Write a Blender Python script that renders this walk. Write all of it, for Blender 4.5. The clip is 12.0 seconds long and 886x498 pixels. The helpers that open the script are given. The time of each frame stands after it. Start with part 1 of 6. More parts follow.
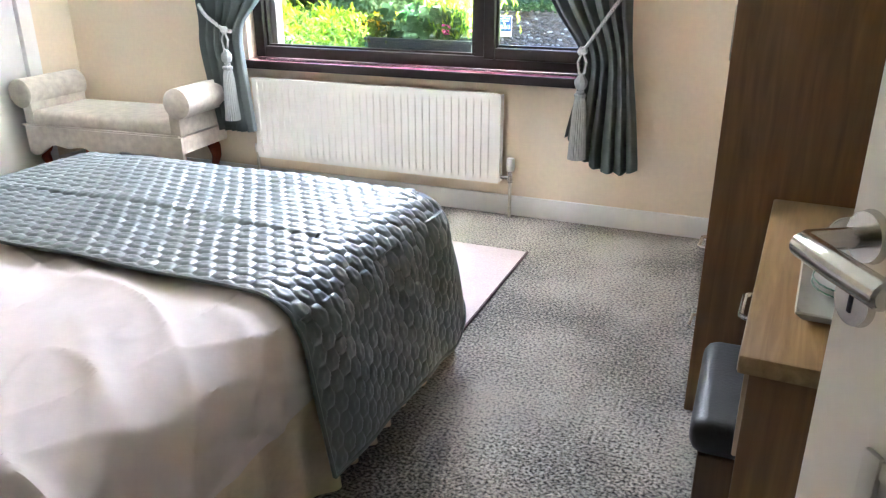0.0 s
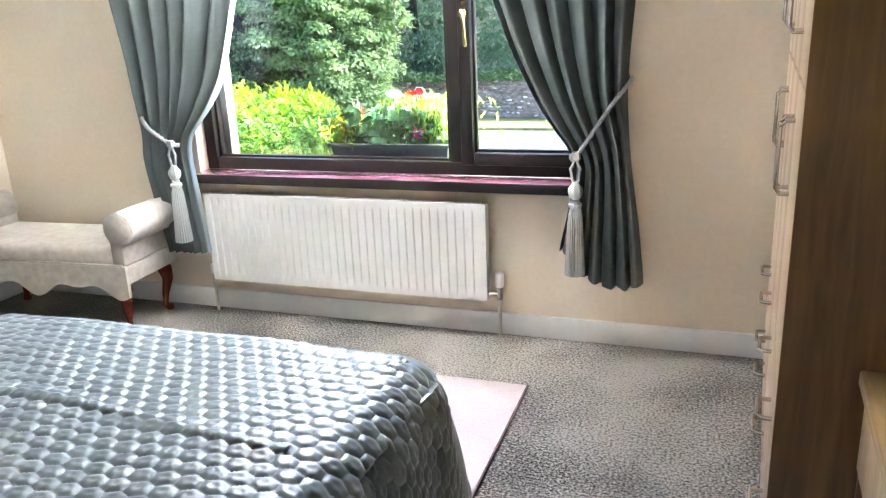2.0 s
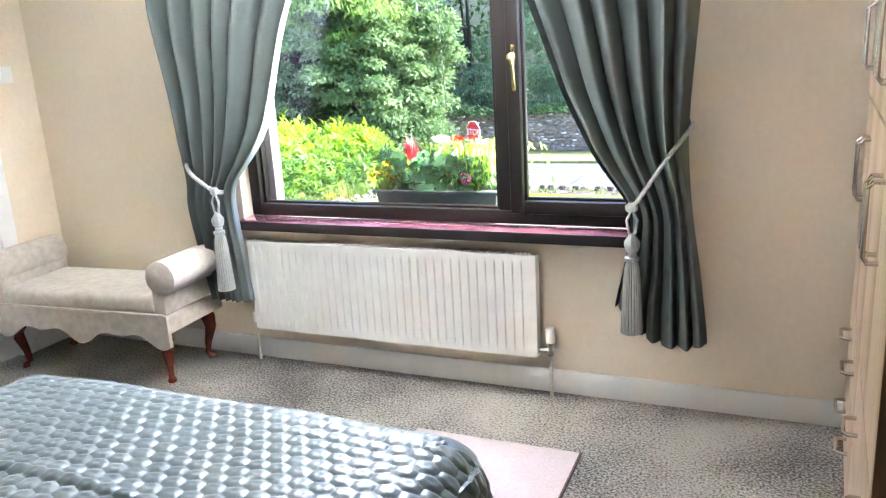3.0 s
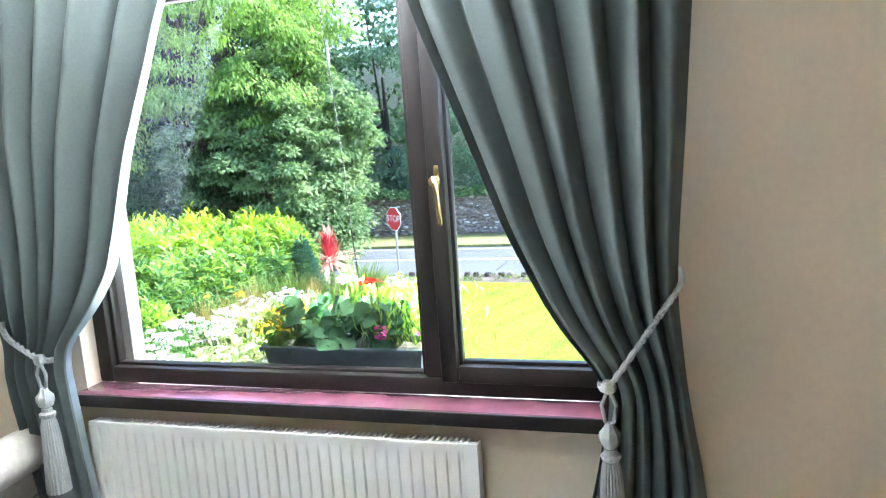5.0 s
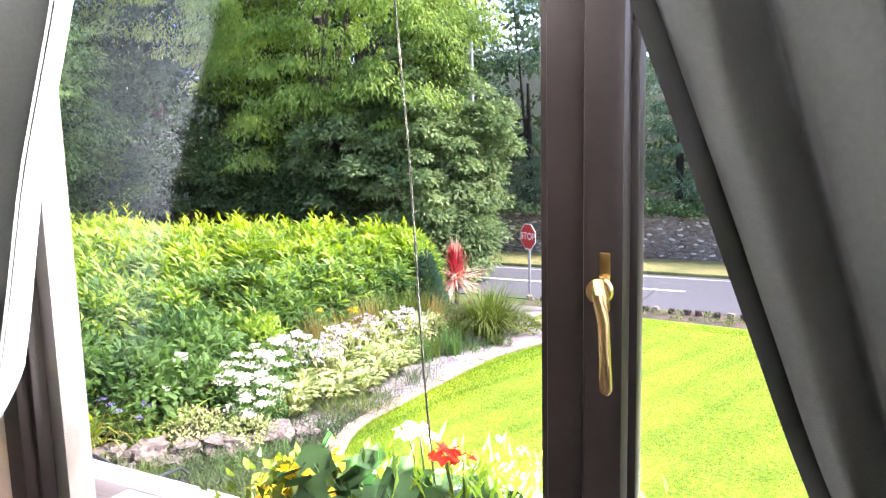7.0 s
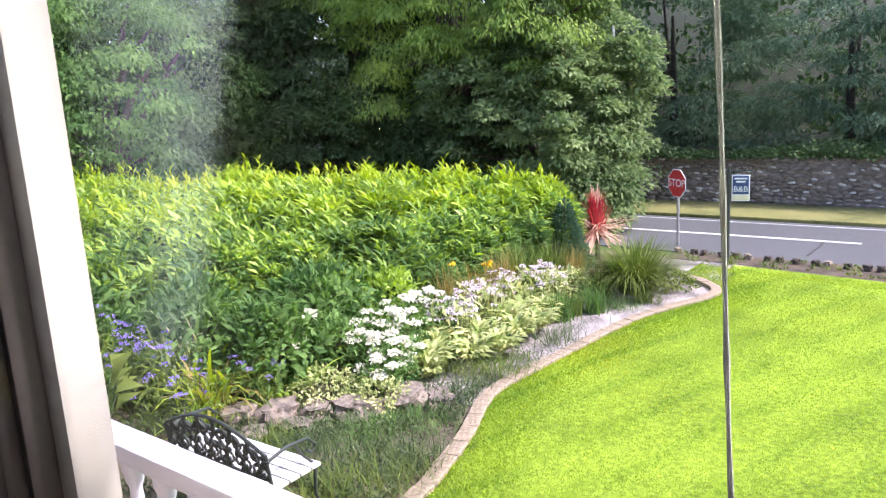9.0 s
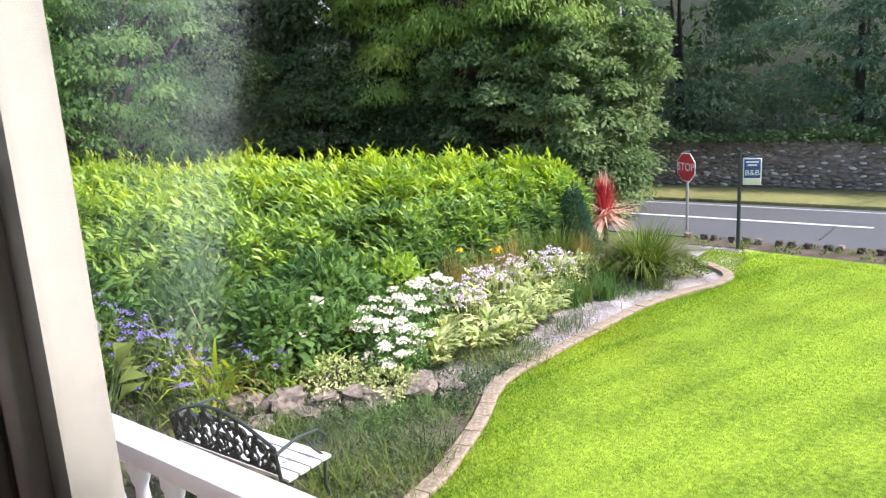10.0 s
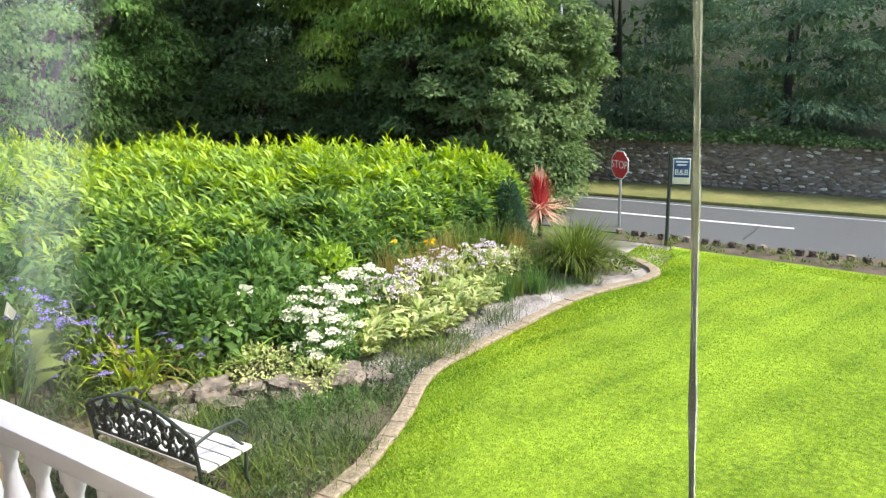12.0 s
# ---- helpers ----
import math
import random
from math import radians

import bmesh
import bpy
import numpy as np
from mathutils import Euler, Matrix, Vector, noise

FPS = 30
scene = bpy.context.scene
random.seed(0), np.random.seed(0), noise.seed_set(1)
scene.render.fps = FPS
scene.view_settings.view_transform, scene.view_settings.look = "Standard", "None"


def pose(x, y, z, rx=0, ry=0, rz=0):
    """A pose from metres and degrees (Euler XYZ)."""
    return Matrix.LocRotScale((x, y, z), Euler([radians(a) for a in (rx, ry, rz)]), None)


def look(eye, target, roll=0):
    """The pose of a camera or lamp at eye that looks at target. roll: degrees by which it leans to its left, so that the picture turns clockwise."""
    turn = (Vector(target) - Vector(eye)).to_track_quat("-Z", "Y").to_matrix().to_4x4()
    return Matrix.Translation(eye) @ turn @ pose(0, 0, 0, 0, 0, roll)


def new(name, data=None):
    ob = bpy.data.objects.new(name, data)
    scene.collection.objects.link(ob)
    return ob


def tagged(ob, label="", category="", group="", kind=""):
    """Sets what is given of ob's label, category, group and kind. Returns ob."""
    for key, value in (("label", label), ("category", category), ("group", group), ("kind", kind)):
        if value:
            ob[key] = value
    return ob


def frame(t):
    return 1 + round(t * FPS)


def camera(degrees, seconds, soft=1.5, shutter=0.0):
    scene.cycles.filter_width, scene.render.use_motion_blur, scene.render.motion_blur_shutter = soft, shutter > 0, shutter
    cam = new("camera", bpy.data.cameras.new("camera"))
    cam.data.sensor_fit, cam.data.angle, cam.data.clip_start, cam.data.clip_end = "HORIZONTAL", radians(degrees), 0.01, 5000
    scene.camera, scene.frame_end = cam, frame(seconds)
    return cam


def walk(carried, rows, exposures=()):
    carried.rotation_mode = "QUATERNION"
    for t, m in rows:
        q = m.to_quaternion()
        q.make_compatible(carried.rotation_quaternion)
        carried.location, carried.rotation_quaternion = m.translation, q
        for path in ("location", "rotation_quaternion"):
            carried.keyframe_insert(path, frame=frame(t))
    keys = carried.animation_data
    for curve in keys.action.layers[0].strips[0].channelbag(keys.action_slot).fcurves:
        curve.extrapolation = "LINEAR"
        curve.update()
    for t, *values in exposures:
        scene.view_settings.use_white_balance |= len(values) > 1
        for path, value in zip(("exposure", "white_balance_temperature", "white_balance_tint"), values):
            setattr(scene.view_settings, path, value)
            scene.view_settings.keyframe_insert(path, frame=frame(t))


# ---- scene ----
cam = camera(60.8, 12.0, 1.2)
PATH = [
    (0, (1.389, -3.633, 1.296), (0.675, -1.915, 0.562), -0.2),
    (0.5, (1.261, -3.515, 1.313), (0.698, -1.722, 0.627), -0.3),
    (1, (1.163, -3.412, 1.354), (0.676, -1.586, 0.698), -0.6),
    (1.5, (1.137, -3.304, 1.392), (0.614, -1.475, 0.776), -1.3),
    (2, (1.14, -3.19, 1.426), (0.491, -1.389, 0.845), -2.5),
    (2.5, (1.136, -3.115, 1.445), (0.342, -1.357, 0.914), -3.5),
    (4.5, (0.919, -2.451, 1.578), (0.268, -0.598, 1.198), -3.8),
    (5, (0.836, -2.198, 1.608), (0.235, -0.317, 1.293), -4.0),
    (5.5, (0.735, -1.871, 1.639), (0.124, 0.014, 1.367), -3.5),
    (6, (0.656, -1.537, 1.633), (-0.033, 0.324, 1.383), -2.6),
    (6.5, (0.537, -1.199, 1.634), (-0.259, 0.618, 1.377), -1.9),
    (7, (0.389, -0.932, 1.647), (-0.54, 0.817, 1.366), -1.3),
    (7.5, (0.247, -0.691, 1.629), (-0.812, 0.976, 1.318), -1.6),
    (9.5, (-0.203, -0.28, 1.528), (-1.414, 1.255, 1.107), -3.5),
    (10, (-0.278, -0.235, 1.511), (-1.486, 1.298, 1.076), -3.5),
    (10.5, (-0.293, -0.167, 1.522), (-1.51, 1.357, 1.08), -3.5),
    (11, (-0.295, -0.137, 1.519), (-1.498, 1.4, 1.081), -3.1),
    (11.5, (-0.265, -0.127, 1.521), (-1.414, 1.449, 1.076), -2.4),
    (12, (-0.166, -0.191, 1.54), (-1.248, 1.424, 1.072), -1.2),
]
walk(cam, [(t, look(eye, target, roll)) for t, eye, target, roll in PATH],
     [(0, 3.65, 5600, 17), (2.5, 3.58, 5650, 17), (5.0, 3.18, 5350, 11), (6.5, 2.65, 6100, 26), (7.7, 2.28, 6350, 33), (9.3, 1.80, 6250, 26), (12, 1.58, 6800, 9)])

# ---- world, sun, exposure ----
SUN_EL, SUN_AZ = 50.0, 60.0          # degrees; azimuth from +y towards +x
world = bpy.data.worlds.new("sky")
scene.world = world
world.use_nodes = True
wn = world.node_tree
sky = wn.nodes.new("ShaderNodeTexSky")
sky.sky_type = "NISHITA"
sky.sun_disc = False
sky.sun_elevation = radians(SUN_EL)
sky.sun_rotation = radians(SUN_AZ)
sky.air_density, sky.dust_density = 1.0, 2.0
wn.links.new(sky.outputs[0], wn.nodes["Background"].inputs[0])
wn.nodes["Background"].inputs[1].default_value = 0.15
sun = new("sun", bpy.data.lights.new("sun", "SUN"))
sun.data.energy, sun.data.angle, sun.data.color = 2.5, radians(1.0), (1.0, 0.95, 0.86)
SUN_DIR = Vector((math.sin(radians(SUN_AZ)) * math.cos(radians(SUN_EL)), math.cos(radians(SUN_AZ)) * math.cos(radians(SUN_EL)), math.sin(radians(SUN_EL))))
sun.matrix_world = look(SUN_DIR * 30, (0, 0, 0))
# unseen area lamp added above the window head, boosting the sky's light indoors
win = new("daylight_fill", bpy.data.lights.new("daylight_fill", "AREA"))
win.data.shape, win.data.size, win.data.size_y = "RECTANGLE", 1.5, 0.5
win.data.spread = radians(88)
win.data.energy, win.data.color = 19.0, (0.93, 0.97, 1.0)
win.matrix_world = look((-0.3, 0.58, 2.52), (-0.3, -3.5, 1.0))

# a second lamp added low outside as fill, like sunlight off terrace and lawn
low = new("daylight_fill", bpy.data.lights.new("daylight_fill", "AREA"))
low.data.shape, low.data.size, low.data.size_y = "RECTANGLE", 1.1, 0.4
low.data.spread = radians(60)
low.data.energy, low.data.color = 85.0, (1.0, 0.99, 0.93)
low.matrix_world = look((-0.25, 0.82, 0.22), (-0.25, -0.55, 2.0))

# ---- tools ----
def finish(me, mat, smooth=True):
    me.materials.append(mat)
    if smooth:
        me.polygons.foreach_set("use_smooth", [True] * len(me.polygons))
    me.update()
    return me


def part(name, bm, mat, parent=None, label="", smooth=True):
    """Links a bmesh as one mesh object under a thing or a part."""
    me = bpy.data.meshes.new(name)
    bm.normal_update()
    bm.to_mesh(me)
    bm.free()
    finish(me, mat, smooth)
    if smooth:
        me.set_sharp_from_angle(angle=radians(38))
    ob = new(name, me)
    if parent is not None:
        ob.parent = parent
    return tagged(ob, label)


def soup(name, verts, faces, mat, parent=None, label="", smooth=False):
    """One mesh from numpy arrays: verts (n,3), faces (m,k)."""
    me = bpy.data.meshes.new(name)
    n, (m, k) = len(verts), faces.shape
    me.vertices.add(n)
    me.vertices.foreach_set("co", np.asarray(verts, dtype=np.float32).ravel())
    me.loops.add(m * k)
    me.loops.foreach_set("vertex_index", faces.astype(np.int32).ravel())
    me.polygons.add(m)
    me.polygons.foreach_set("loop_start", np.arange(0, m * k, k, dtype=np.int32))
    me.update(calc_edges=True)
    finish(me, mat, smooth)
    ob = new(name, me)
    if parent is not None:
        ob.parent = parent
    return tagged(ob, label)


def thing(name, label, category, loc=(0, 0, 0), rz=0.0, group="", kind=""):
    ob = new(name)
    ob.empty_display_size = 0.1
    ob.matrix_world = pose(*loc, 0, 0, rz)
    return tagged(ob, label, category, group, kind)


def structure(ob, label="", category=""):
    return tagged(ob, label, category, kind="structure")


def box(bm, x0, x1, y0, y1, z0, z1, bevel=0.0, seg=2):
    vs = [bm.verts.new((x, y, z)) for x in (x0, x1) for y in (y0, y1) for z in (z0, z1)]
    fs = [bm.faces.new([vs[i] for i in q]) for q in ((0, 1, 3, 2), (4, 6, 7, 5), (0, 4, 5, 1), (2, 3, 7, 6), (0, 2, 6, 4), (1, 5, 7, 3))]
    if bevel:
        es = list({e for f in fs for e in f.edges})
        bmesh.ops.bevel(bm, geom=es, offset=bevel, segments=seg, affect="EDGES", profile=0.5)
    return bm


def slab(x0, x1, y0, y1, z0, z1, bevel=0.0, seg=2):
    return box(bmesh.new(), x0, x1, y0, y1, z0, z1, bevel, seg)


def lathe(bm, prof, centre=(0, 0, 0), seg=20, groove=0.0, n_groove=12):
    """prof: (radius, z) pairs from bottom to top."""
    rings = []
    for r, z in prof:
        ring = []
        for i in range(seg):
            a = 2 * math.pi * i / seg
            rr = r * (1 + groove * math.cos(n_groove * a))
            ring.append(bm.verts.new((centre[0] + rr * math.cos(a), centre[1] + rr * math.sin(a), centre[2] + z)))
        rings.append(ring)
    for a, b in zip(rings, rings[1:]):
        for i in range(seg):
            bm.faces.new((a[i], a[(i + 1) % seg], b[(i + 1) % seg], b[i]))
    bm.faces.new(list(reversed(rings[0])))
    bm.faces.new(rings[-1])
    return bm


def tube(bm, pts, radius, seg=8):
    """A tube along points; radius is a number or one per point."""
    pts = [Vector(p) for p in pts]
    rad = radius if isinstance(radius, (list, tuple)) else [radius] * len(pts)
    rings, up = [], Vector((0.13, 0.21, 0.97)).normalized()
    for i, p in enumerate(pts):
        d = (pts[min(i + 1, len(pts) - 1)] - pts[max(i - 1, 0)])
        d = d.normalized() if d.length > 1e-9 else Vector((0, 0, 1))
        s = d.cross(up)
        s = s.normalized() if s.length > 1e-3 else d.cross(Vector((1, 0, 0))).normalized()
        t = d.cross(s)
        rings.append([bm.verts.new(p + rad[i] * (math.cos(2 * math.pi * k / seg) * s + math.sin(2 * math.pi * k / seg) * t)) for k in range(seg)])
    for a, b in zip(rings, rings[1:]):
        for k in range(seg):
            bm.faces.new((a[k], b[k], b[(k + 1) % seg], a[(k + 1) % seg]))
    bm.faces.new(rings[0])
    bm.faces.new(list(reversed(rings[-1])))
    return bm


def sheet(bm, fn, nu, nv, thick=0.0):
    """A grid surface fn(u, v) for u, v in 0..1, with an optional back."""
    g = [[bm.verts.new(fn(i / nu, j / nv)) for j in range(nv + 1)] for i in range(nu + 1)]
    fs = [bm.faces.new((g[i][j], g[i + 1][j], g[i + 1][j + 1], g[i][j + 1])) for i in range(nu) for j in range(nv)]
    if thick:
        bmesh.ops.recalc_face_normals(bm, faces=fs)
        bmesh.ops.solidify(bm, geom=fs, thickness=thick)
    return bm


def interp(x, table):
    """Piecewise smooth value of a table of (x, y), x rising."""
    if x <= table[0][0]:
        return table[0][1]
    for (a, fa), (b, fb) in zip(table, table[1:]):
        if x <= b:
            k = (x - a) / (b - a)
            return fa + (fb - fa) * (k * k * (3 - 2 * k))
    return table[-1][1]


# ---- materials ----
def mat(name, base, rough=0.6, vary=0.12, scale=30.0, scale2=2.5, bump=0.1, bump_scale=None, metal=0.0, sheen=0.0, coat=0.0, second=None, spec=0.5, dist=0.002, lo_hi=(0.32, 0.68)):
    """A procedural surface: colour varied at two scales, with fine relief."""
    m = bpy.data.materials.new(name)
    m.use_nodes = True
    nt = m.node_tree
    n, l = nt.nodes, nt.links
    p = n["Principled BSDF"]
    tc = n.new("ShaderNodeTexCoord")
    n1, n2 = n.new("ShaderNodeTexNoise"), n.new("ShaderNodeTexNoise")
    n1.inputs["Scale"].default_value, n1.inputs["Detail"].default_value = scale, 6
    n2.inputs["Scale"].default_value, n2.inputs["Detail"].default_value = scale2, 4
    l.new(tc.outputs["Object"], n1.inputs["Vector"])
    l.new(tc.outputs["Object"], n2.inputs["Vector"])
    add = n.new("ShaderNodeMath")
    add.operation = "MULTIPLY_ADD"
    add.inputs[1].default_value = 0.6
    l.new(n1.outputs[0], add.inputs[0])
    mul = n.new("ShaderNodeMath")
    mul.operation = "MULTIPLY"
    mul.inputs[1].default_value = 0.4
    l.new(n2.outputs[0], mul.inputs[0])
    l.new(mul.outputs[0], add.inputs[2])
    ramp = n.new("ShaderNodeValToRGB")
    lo = [max(0, c * (1 - vary)) for c in base]
    hi = [min(1, c * (1 + vary)) for c in (second or base)]
    ramp.color_ramp.elements[0].position, ramp.color_ramp.elements[1].position = lo_hi
    ramp.color_ramp.elements[0].color, ramp.color_ramp.elements[1].color = (*lo, 1), (*hi, 1)
    l.new(add.outputs[0], ramp.inputs[0])
    l.new(ramp.outputs[0], p.inputs["Base Color"])
    p.inputs["Roughness"].default_value, p.inputs["Metallic"].default_value = rough, metal
    p.inputs["Specular IOR Level"].default_value = spec
    p.inputs["Sheen Weight"].default_value, p.inputs["Coat Weight"].default_value = sheen, coat
    if bump:
        b = n.new("ShaderNodeBump")
        b.inputs["Strength"].default_value, b.inputs["Distance"].default_value = bump, dist
        n3 = n.new("ShaderNodeTexNoise")
        n3.inputs["Scale"].default_value, n3.inputs["Detail"].default_value = bump_scale or scale * 3, 5
        l.new(tc.outputs["Object"], n3.inputs["Vector"])
        l.new(n3.outputs[0], b.inputs["Height"])
        l.new(b.outputs[0], p.inputs["Normal"])
    return m


def leafy(name, dark, light, translucent=0.35, rough=0.65, spec=0.18):
    """Leaves: colour by island, light passing through."""
    m = bpy.data.materials.new(name)
    m.use_nodes = True
    n, l = m.node_tree.nodes, m.node_tree.links
    p = n["Principled BSDF"]
    geo, ramp = n.new("ShaderNodeNewGeometry"), n.new("ShaderNodeValToRGB")
    ramp.color_ramp.elements[0].color, ramp.color_ramp.elements[1].color = (*dark, 1), (*light, 1)
    drift, add = n.new("ShaderNodeTexNoise"), n.new("ShaderNodeMath")
    drift.inputs["Scale"].default_value, drift.inputs["Detail"].default_value = 1.3, 3.0
    l.new(n.new("ShaderNodeTexCoord").outputs["Object"], drift.inputs["Vector"])
    wide = n.new("ShaderNodeMapRange")
    wide.inputs["From Min"].default_value, wide.inputs["From Max"].default_value = 0.36, 0.64
    wide.inputs["To Min"].default_value, wide.inputs["To Max"].default_value = 0.0, 0.55
    l.new(drift.outputs["Fac"], wide.inputs["Value"])
    add.operation = "MULTIPLY_ADD"
    l.new(geo.outputs["Random Per Island"], add.inputs[0])
    add.inputs[1].default_value = 0.45
    l.new(wide.outputs["Result"], add.inputs[2])
    l.new(add.outputs[0], ramp.inputs[0])
    l.new(ramp.outputs[0], p.inputs["Base Color"])
    p.inputs["Roughness"].default_value, p.inputs["Specular IOR Level"].default_value = rough, spec
    tr, mix = n.new("ShaderNodeBsdfTranslucent"), n.new("ShaderNodeMixShader")
    hs = n.new("ShaderNodeHueSaturation")
    hs.inputs["Saturation"].default_value, hs.inputs["Value"].default_value = 1.15, 1.3
    l.new(ramp.outputs[0], hs.inputs["Color"])
    l.new(hs.outputs[0], tr.inputs["Color"])
    mix.inputs[0].default_value = translucent
    l.new(p.outputs[0], mix.inputs[1])
    l.new(tr.outputs[0], mix.inputs[2])
    l.new(mix.outputs[0], n["Material Output"].inputs["Surface"])
    return m


def wood(name, dark, light, rough=0.35, axis="Z", scale=6.0, stretch=14.0):
    """Wood with long grain."""
    m = bpy.data.materials.new(name)
    m.use_nodes = True
    n, l = m.node_tree.nodes, m.node_tree.links
    p = n["Principled BSDF"]
    tc, mp = n.new("ShaderNodeTexCoord"), n.new("ShaderNodeMapping")
    k = {"X": 0, "Y": 1, "Z": 2}[axis]
    s = [stretch, stretch, stretch]
    s[k] = 1.0
    mp.inputs["Scale"].default_value = s
    l.new(tc.outputs["Object"], mp.inputs[0])
    n1, n2 = n.new("ShaderNodeTexNoise"), n.new("ShaderNodeTexNoise")
    n1.inputs["Scale"].default_value, n1.inputs["Detail"].default_value, n1.inputs["Distortion"].default_value = scale * 0.5, 8, 0.8
    n2.inputs["Scale"].default_value, n2.inputs["Detail"].default_value = 1.6, 3
    l.new(mp.outputs[0], n1.inputs["Vector"])
    l.new(tc.outputs["Object"], n2.inputs["Vector"])
    mx = n.new("ShaderNodeMath")
    mx.operation = "MULTIPLY_ADD"
    mx.inputs[1].default_value = 0.75
    mm = n.new("ShaderNodeMath")
    mm.operation = "MULTIPLY"
    mm.inputs[1].default_value = 0.25
    l.new(n2.outputs[0], mm.inputs[0])
    l.new(n1.outputs[0], mx.inputs[0])
    l.new(mm.outputs[0], mx.inputs[2])
    ramp = n.new("ShaderNodeValToRGB")
    ramp.color_ramp.elements[0].position, ramp.color_ramp.elements[1].position = 0.34, 0.66
    ramp.color_ramp.elements[0].color, ramp.color_ramp.elements[1].color = (*dark, 1), (*light, 1)
    l.new(mx.outputs[0], ramp.inputs[0])
    l.new(ramp.outputs[0], p.inputs["Base Color"])
    p.inputs["Roughness"].default_value = rough
    b = n.new("ShaderNodeBump")
    b.inputs["Strength"].default_value, b.inputs["Distance"].default_value = 0.15, 0.001
    l.new(n1.outputs[0], b.inputs["Height"])
    l.new(b.outputs[0], p.inputs["Normal"])
    return m


def glass_mat():
    m = bpy.data.materials.new("window_glass")
    m.use_nodes = True
    n, l = m.node_tree.nodes, m.node_tree.links
    g, t, mix, lw = n.new("ShaderNodeBsdfGlossy"), n.new("ShaderNodeBsdfTransparent"), n.new("ShaderNodeMixShader"), n.new("ShaderNodeLayerWeight")
    g.inputs["Roughness"].default_value = 0.09
    t.inputs[0].default_value = (0.985, 0.995, 0.99, 1)
    pw, ma = n.new("ShaderNodeMath"), n.new("ShaderNodeMath")
    pw.operation, ma.operation = "POWER", "MULTIPLY_ADD"
    pw.inputs[1].default_value, ma.inputs[1].default_value, ma.inputs[2].default_value = 4.0, 0.5, 0.019
    lw.inputs["Blend"].default_value = 0.5
    l.new(lw.outputs["Facing"], pw.inputs[0])
    l.new(pw.outputs[0], ma.inputs[0])
    l.new(ma.outputs[0], mix.inputs[0])
    l.new(t.outputs[0], mix.inputs[1])
    l.new(g.outputs[0], mix.inputs[2])
    l.new(mix.outputs[0], n["Material Output"].inputs["Surface"])
    return m


WALL = mat("cream_wall_paint", (0.80, 0.69, 0.54), 0.85, 0.04, 40, 1.2, 0.25, 160, dist=0.0008)
# the door's white, with the warm light on it tinted into the colour
DOORW = mat("warm_lit_door_white", (0.80, 0.715, 0.64), 0.4, 0.03, 20, 2, 0.1, 60, dist=0.0006)
WHITE = mat("white_gloss_paint", (0.80, 0.79, 0.77), 0.35, 0.03, 20, 2, 0.1, 60, dist=0.0006)
RADW = mat("radiator_enamel", (0.82, 0.80, 0.76), 0.28, 0.02, 15, 2, 0.0)
CEIL = mat("ceiling_paint", (0.80, 0.79, 0.75), 0.9, 0.03, 30, 1, 0.2)
CARPET = mat("carpet_pile", (0.055, 0.05, 0.042), 0.95, 0.5, 105, 1.5, 1.0, 105, second=(0.235, 0.21, 0.177), sheen=0.2, spec=0.1, dist=0.012, lo_hi=(0.42, 0.58))
FRAME = mat("brown_window_frame", (0.023, 0.018, 0.016), 0.40, 0.2, 60, 3, 0.15, 90, spec=0.28)
TILE = mat("red_sill_tile", (0.21, 0.082, 0.115), 0.15, 0.2, 12, 3, 0.05, 30)
QUILT = mat("grey_green_satin", (0.086, 0.105, 0.100), 0.36, 0.08, 60, 3, 0.25, 320, sheen=0.2, dist=0.0008)
CURT = mat("grey_green_curtain", (0.088, 0.105, 0.097), 0.75, 0.10, 120, 3, 0.5, 380, sheen=0.1, dist=0.0008)
LINING = mat("pale_lining", (0.20, 0.232, 0.242), 0.8, 0.05, 60, 3, 0.2, 300)
ROPE = mat("grey_rope", (0.36, 0.37, 0.355), 0.5, 0.2, 200, 5, 0.5, 300)
SHEET = mat("white_cotton", (0.60, 0.525, 0.49), 0.85, 0.04, 25, 2, 0.25, 60, dist=0.002)
VALANCE = mat("cream_valance", (0.62, 0.51, 0.37), 0.85, 0.06, 60, 3, 0.2, 200)
RUG = mat("pink_rug", (0.44, 0.365, 0.36), 0.95, 0.15, 150, 4, 0.8, 220, dist=0.004)
RUGEDGE = mat("dark_rug_binding", (0.08, 0.05, 0.05), 0.9, 0.2, 100, 4, 0.4)
CREAM = mat("cream_damask", (0.47, 0.42, 0.36), 0.5, 0.10, 26, 4, 0.35, 60, second=(0.58, 0.53, 0.45), sheen=0.2)
MAHOG = mat("red_mahogany", (0.16, 0.035, 0.018), 0.25, 0.3, 20, 4, 0.1)
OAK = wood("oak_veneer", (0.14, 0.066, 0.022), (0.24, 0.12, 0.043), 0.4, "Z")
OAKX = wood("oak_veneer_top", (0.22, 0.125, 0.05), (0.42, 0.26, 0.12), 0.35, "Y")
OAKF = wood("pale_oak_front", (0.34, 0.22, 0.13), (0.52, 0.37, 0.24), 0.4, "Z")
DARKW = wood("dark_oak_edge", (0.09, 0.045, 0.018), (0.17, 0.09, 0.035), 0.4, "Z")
CHROME = mat("brushed_steel", (0.62, 0.60, 0.57), 0.25, 0.06, 80, 5, 0.05, metal=1.0)
BRASS = mat("aged_brass", (0.58, 0.43, 0.20), 0.25, 0.15, 60, 5, 0.1, metal=1.0)
COPPER = mat("painted_pipe", (0.62, 0.58, 0.50), 0.4, 0.1, 60, 5, 0.1)
BLACKL = mat("black_leather", (0.022, 0.022, 0.024), 0.42, 0.2, 90, 5, 0.4, 140)
CHINA = mat("white_china", (0.78, 0.76, 0.70), 0.15, 0.03, 20, 3, 0.0, coat=0.5)
